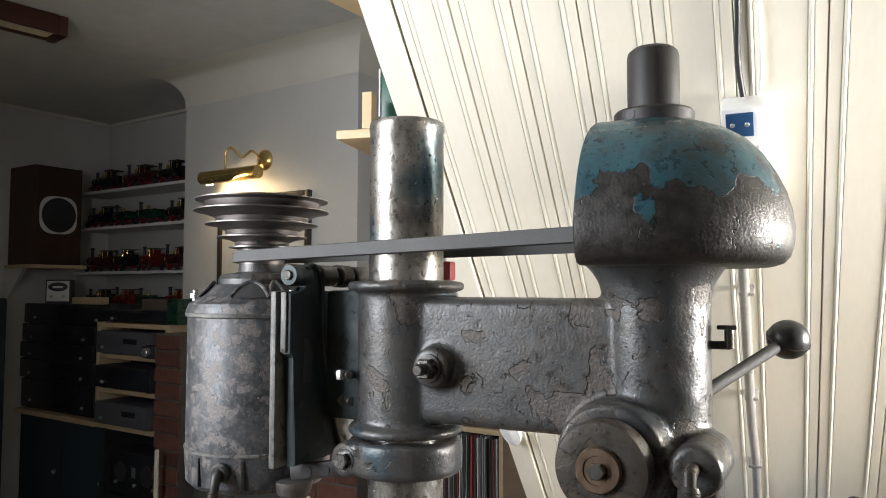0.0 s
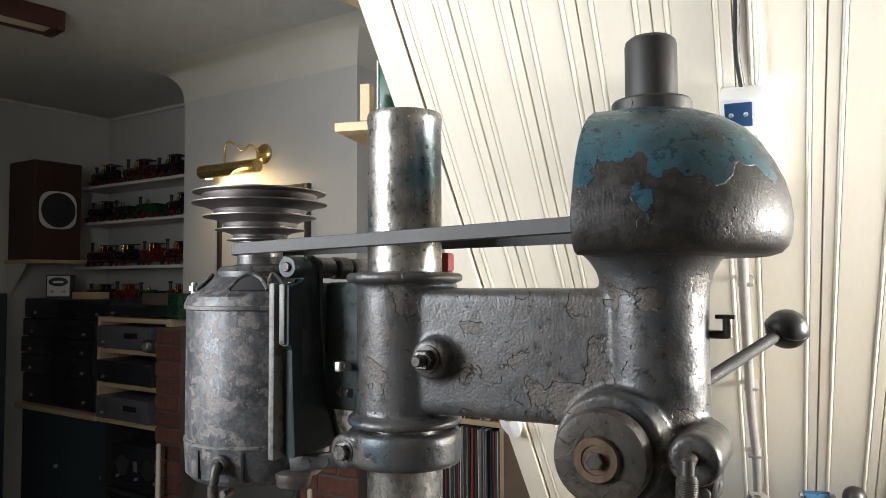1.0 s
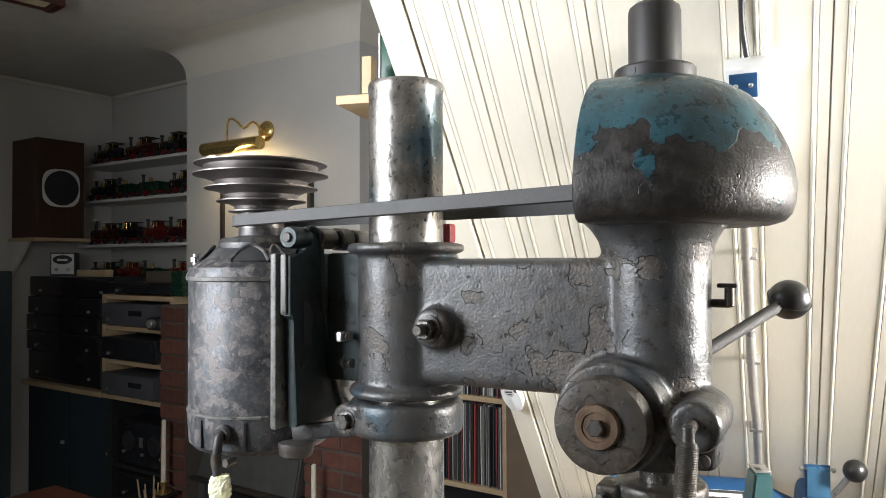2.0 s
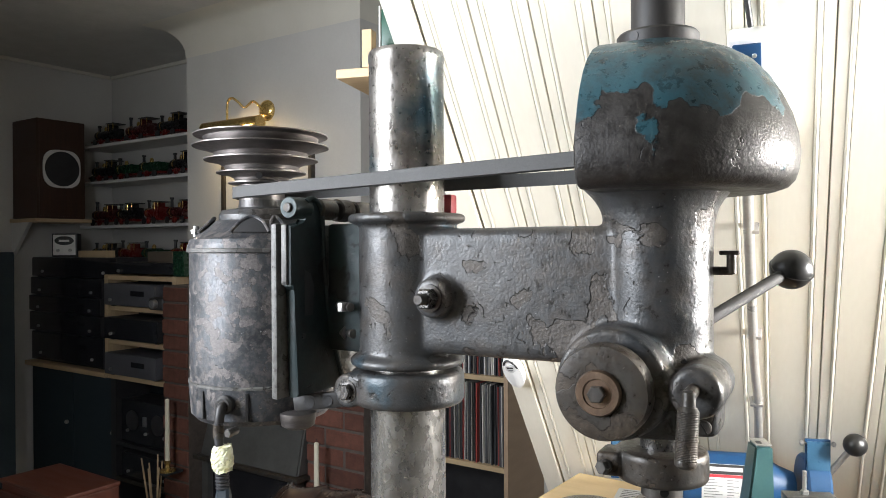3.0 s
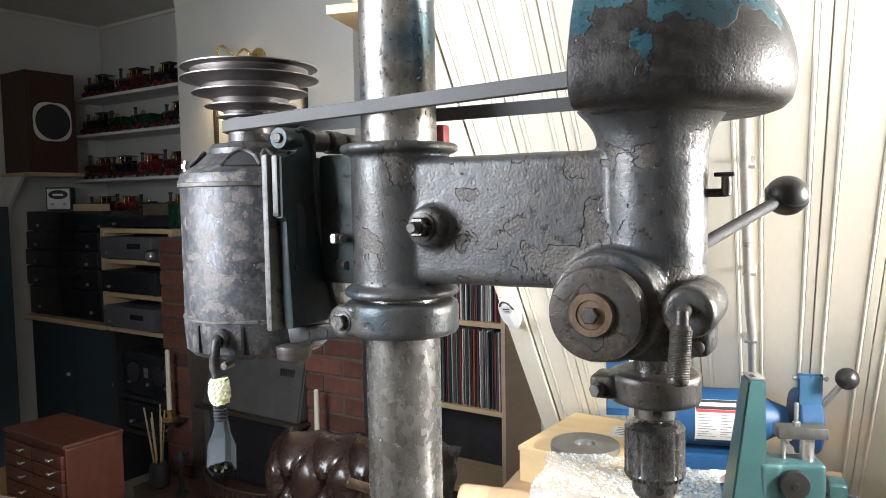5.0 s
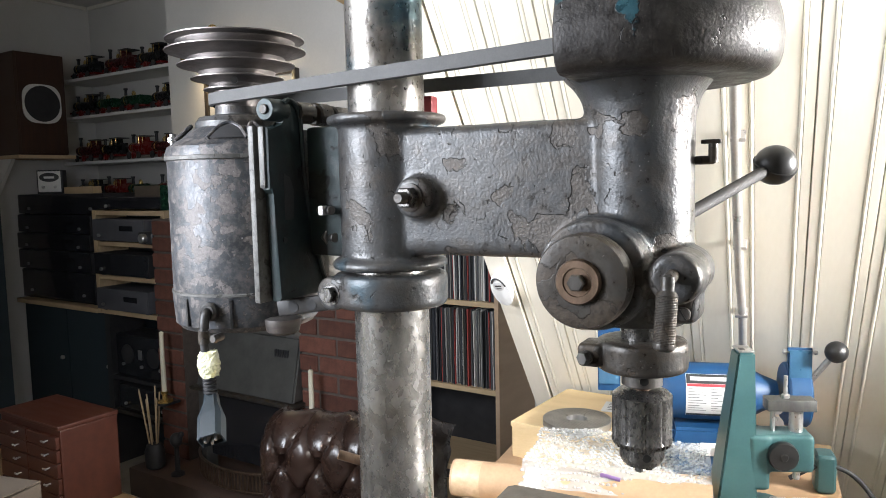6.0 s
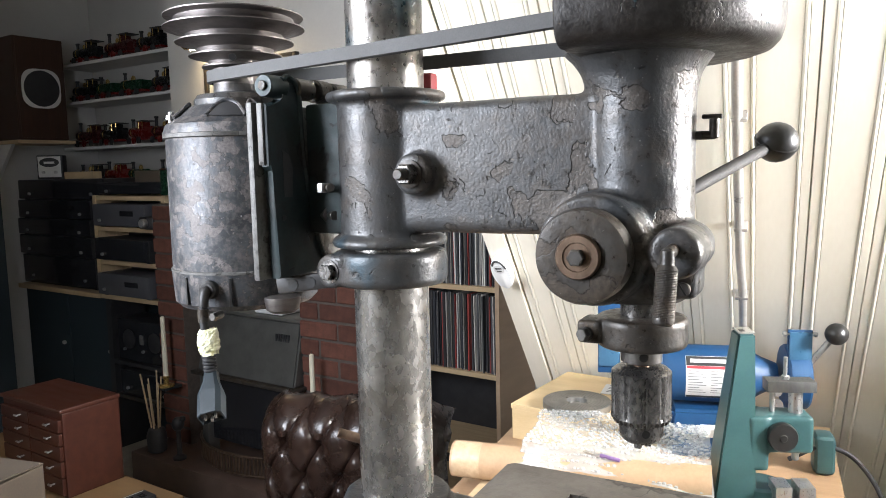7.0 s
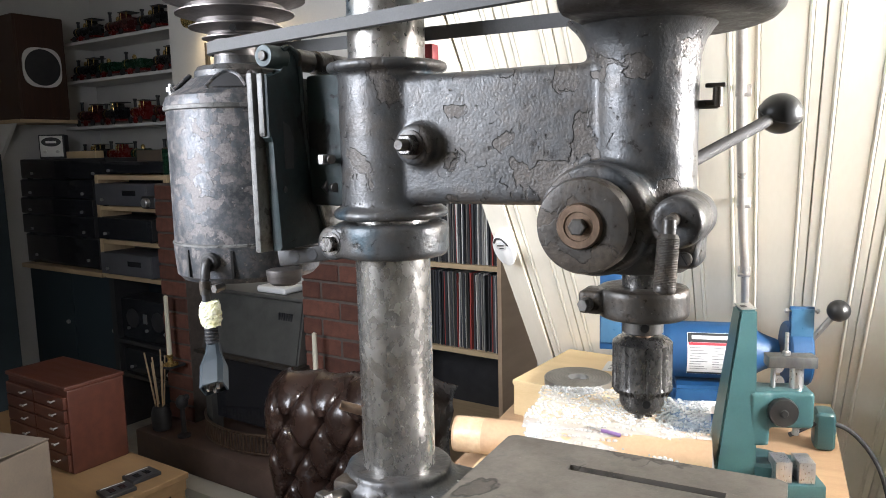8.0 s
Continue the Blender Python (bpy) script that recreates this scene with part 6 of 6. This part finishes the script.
chest = thing("tool_chest", at(-2.148, 1.222, 0.451), "red mahogany tool chest with many small drawers", "chest")
part("carcass", box(-0.355, 0, 0.012, 0.2, 0, 0.268, 0.004), MAHOGANY, chest, "", False)
part("lid", box(-0.358, 0.003, 0.004, 0.203, 0.2685, 0.282, 0.004), MAHOGANY, chest, "", False)
z0 = 0.01
for h in (0.058, 0.053, 0.047, 0.042, 0.042):
    for x in (-0.35, -0.176):
        d = part("drawer", box(x, x + 0.17, 0.0, 0.0118, z0, z0 + h - 0.004, 0.002), MAHOGANY, chest, "", False)
        part("pull", merge(rod((x + 0.125, 0.001, z0 + h * 0.55), (x + 0.125, -0.014, z0 + h * 0.55), 0.0026, 10), rod((x + 0.113, -0.0145, z0 + h * 0.55), (x + 0.131, -0.0145, z0 + h * 0.55), 0.0032, 10)), BRIGHT, d)
    z0 += h
carton = thing("carton", Matrix.Translation((-0.93, 1.56, 0)) @ pose(0, 0, 0, 0, 0, -14), "plain brown cardboard carton standing on the floor", "carton")
part("body", box(-0.36, 0, -0.3, 0, 0, 0.8055, 0.003), CARTON, carton, "", False)
part("flap", moved(box(-0.36, 0, -0.15, 0, 0, 0.003), pose(0, 0, 0.8065, -3)), CARTON, carton, "", False)
part("flap", moved(box(-0.36, 0, -0.3, -0.153, 0, 0.003), pose(0, 0, 0.8085, 2)), CARTON, carton, "", False)


def armchair_back():
    """A buttoned leather back: rolled top, diamond tufts, buttons drawn in."""
    W, H, nx, nz = 0.5, 0.47, 90, 84
    bm = bmesh.new()

    def surf(a, b):
        x = (a - 0.5) * W
        z = b * H
        edge = min(a, 1 - a)
        roll = 0.07 * math.sin(min(b, 1) * math.pi * 0.5)
        y = -0.05 - roll
        if b > 0.86:
            t = (b - 0.86) / 0.14 * math.pi * 0.55
            y = -0.05 - 0.07 + 0.1 * (1 - math.cos(t))
            z = 0.86 * H + 0.1 * math.sin(t)
        if edge < 0.16:
            t = (1 - edge / 0.16)
            y += 0.12 * t * t
            x *= 1 - 0.03 * t
            z -= 0.05 * t * t * b
        px, pz = 0.095, 0.085
        u, w = x / px, (z + 0.02) / pz
        best, crease = 9, 9
        for j in range(int(w) - 1, int(w) + 3):
            for i in range(int(math.floor(u)) - 1, int(math.floor(u)) + 3):
                cx, cz = (i + 0.5 * (j % 2)), j
                best = min(best, math.hypot((u - cx) * 0.9, w - cz))
        s, t = (u + w * 0.5), (u - w * 0.5)
        crease = min(abs(s - round(s)), abs(t - round(t)))
        puff = 0.026 * math.exp(-(best / 0.22) ** 2) + 0.014 * math.exp(-(crease / 0.07) ** 2)
        y += puff + 0.004 * noise.noise(Vector((x * 22, z * 22, 0)))
        return Vector((x, y, z))

    g = [[bm.verts.new(surf(i / nx, j / nz)) for i in range(nx + 1)] for j in range(nz + 1)]
    for j in range(nz):
        for i in range(nx):
            bm.faces.new((g[j][i], g[j][i + 1], g[j + 1][i + 1], g[j + 1][i]))
    return bm


AC = Matrix.Translation((-0.325, 1.985, 0.0)) @ pose(0, 0, 0, 0, 0, -12)
ac = thing("armchair", AC, "dark brown buttoned leather armchair", "armchair")
back = part("backrest", moved(armchair_back(), pose(0, 0, 0.3) @ Matrix.Diagonal((1.08, 1, 1.03, 1))), LEATHER, ac, "deep-buttoned leather back")
so = back.modifiers.new("pad", "SOLIDIFY")
so.thickness, so.offset = 0.012, 0
part("back_panel", box(-0.23, 0.23, 0.012, 0.05, 0.3, 0.76, 0.018, 3), LEATHER, ac)
part("seat", box(-0.24, 0.24, -0.6, -0.17, 0.26, 0.44, 0.05, 4), LEATHER, ac)
part("seat_frame", box(-0.25, 0.25, -0.6, 0.02, 0.12, 0.258, 0.02), LEATHER, ac)
for x in (-0.23, 0.19):
    for y in (-0.56, -0.06):
        part("leg", lathe([(0.018, 0), (0.026, 0.04), (0.024, 0.119)], 16), TEAK, ac, "", True, pose(x + 0.02, y, 0))
strap = thing("patterned_belt", Matrix.Translation((-0.55, 1.62, 0.441)), "dark patterned woven cloth on the armchair seat", "cloth")
part("cloth", moved(box(0, 0.3, 0, 0.16, 0, 0.05, 0.02, 3), pose(0, 0, 0, 0, -6, -25)), surface("dark patterned weave", (0.02, 0.025, 0.022), (0.2, 0.19, 0.16), 90, 0.9, 0, 0.6, 300, 0.12), strap)

# ceiling strip lamp
lamp_dir = math.degrees(math.atan2(-0.216, -0.161))
strip = thing("ceiling_lamp", Matrix.Translation((-1.695, 2.86, CEILING_Z - 0.07)) @ pose(0, 0, 0, 0, 0, lamp_dir), "unlit strip lamp with wooden ends on the ceiling", "ceiling lamp")
part("diffuser", box(0.025, 0.9, -0.05, 0.05, 0.0, 0.07, 0.012, 3), DIFFUSER, strip, "yellowed ribbed diffuser")
part("end_cap", box(-0.01, 0.0245, -0.065, 0.065, -0.012, 0.0695, 0.006), MAHOGANY, strip, "wooden end cap")
part("side_rail", box(0.025, 0.9, 0.0505, 0.066, -0.008, 0.0695, 0.004), MAHOGANY, strip, "wooden side rail")
part("side_rail", box(0.025, 0.9, -0.066, -0.0505, -0.008, 0.0695, 0.004), MAHOGANY, strip, "wooden side rail")
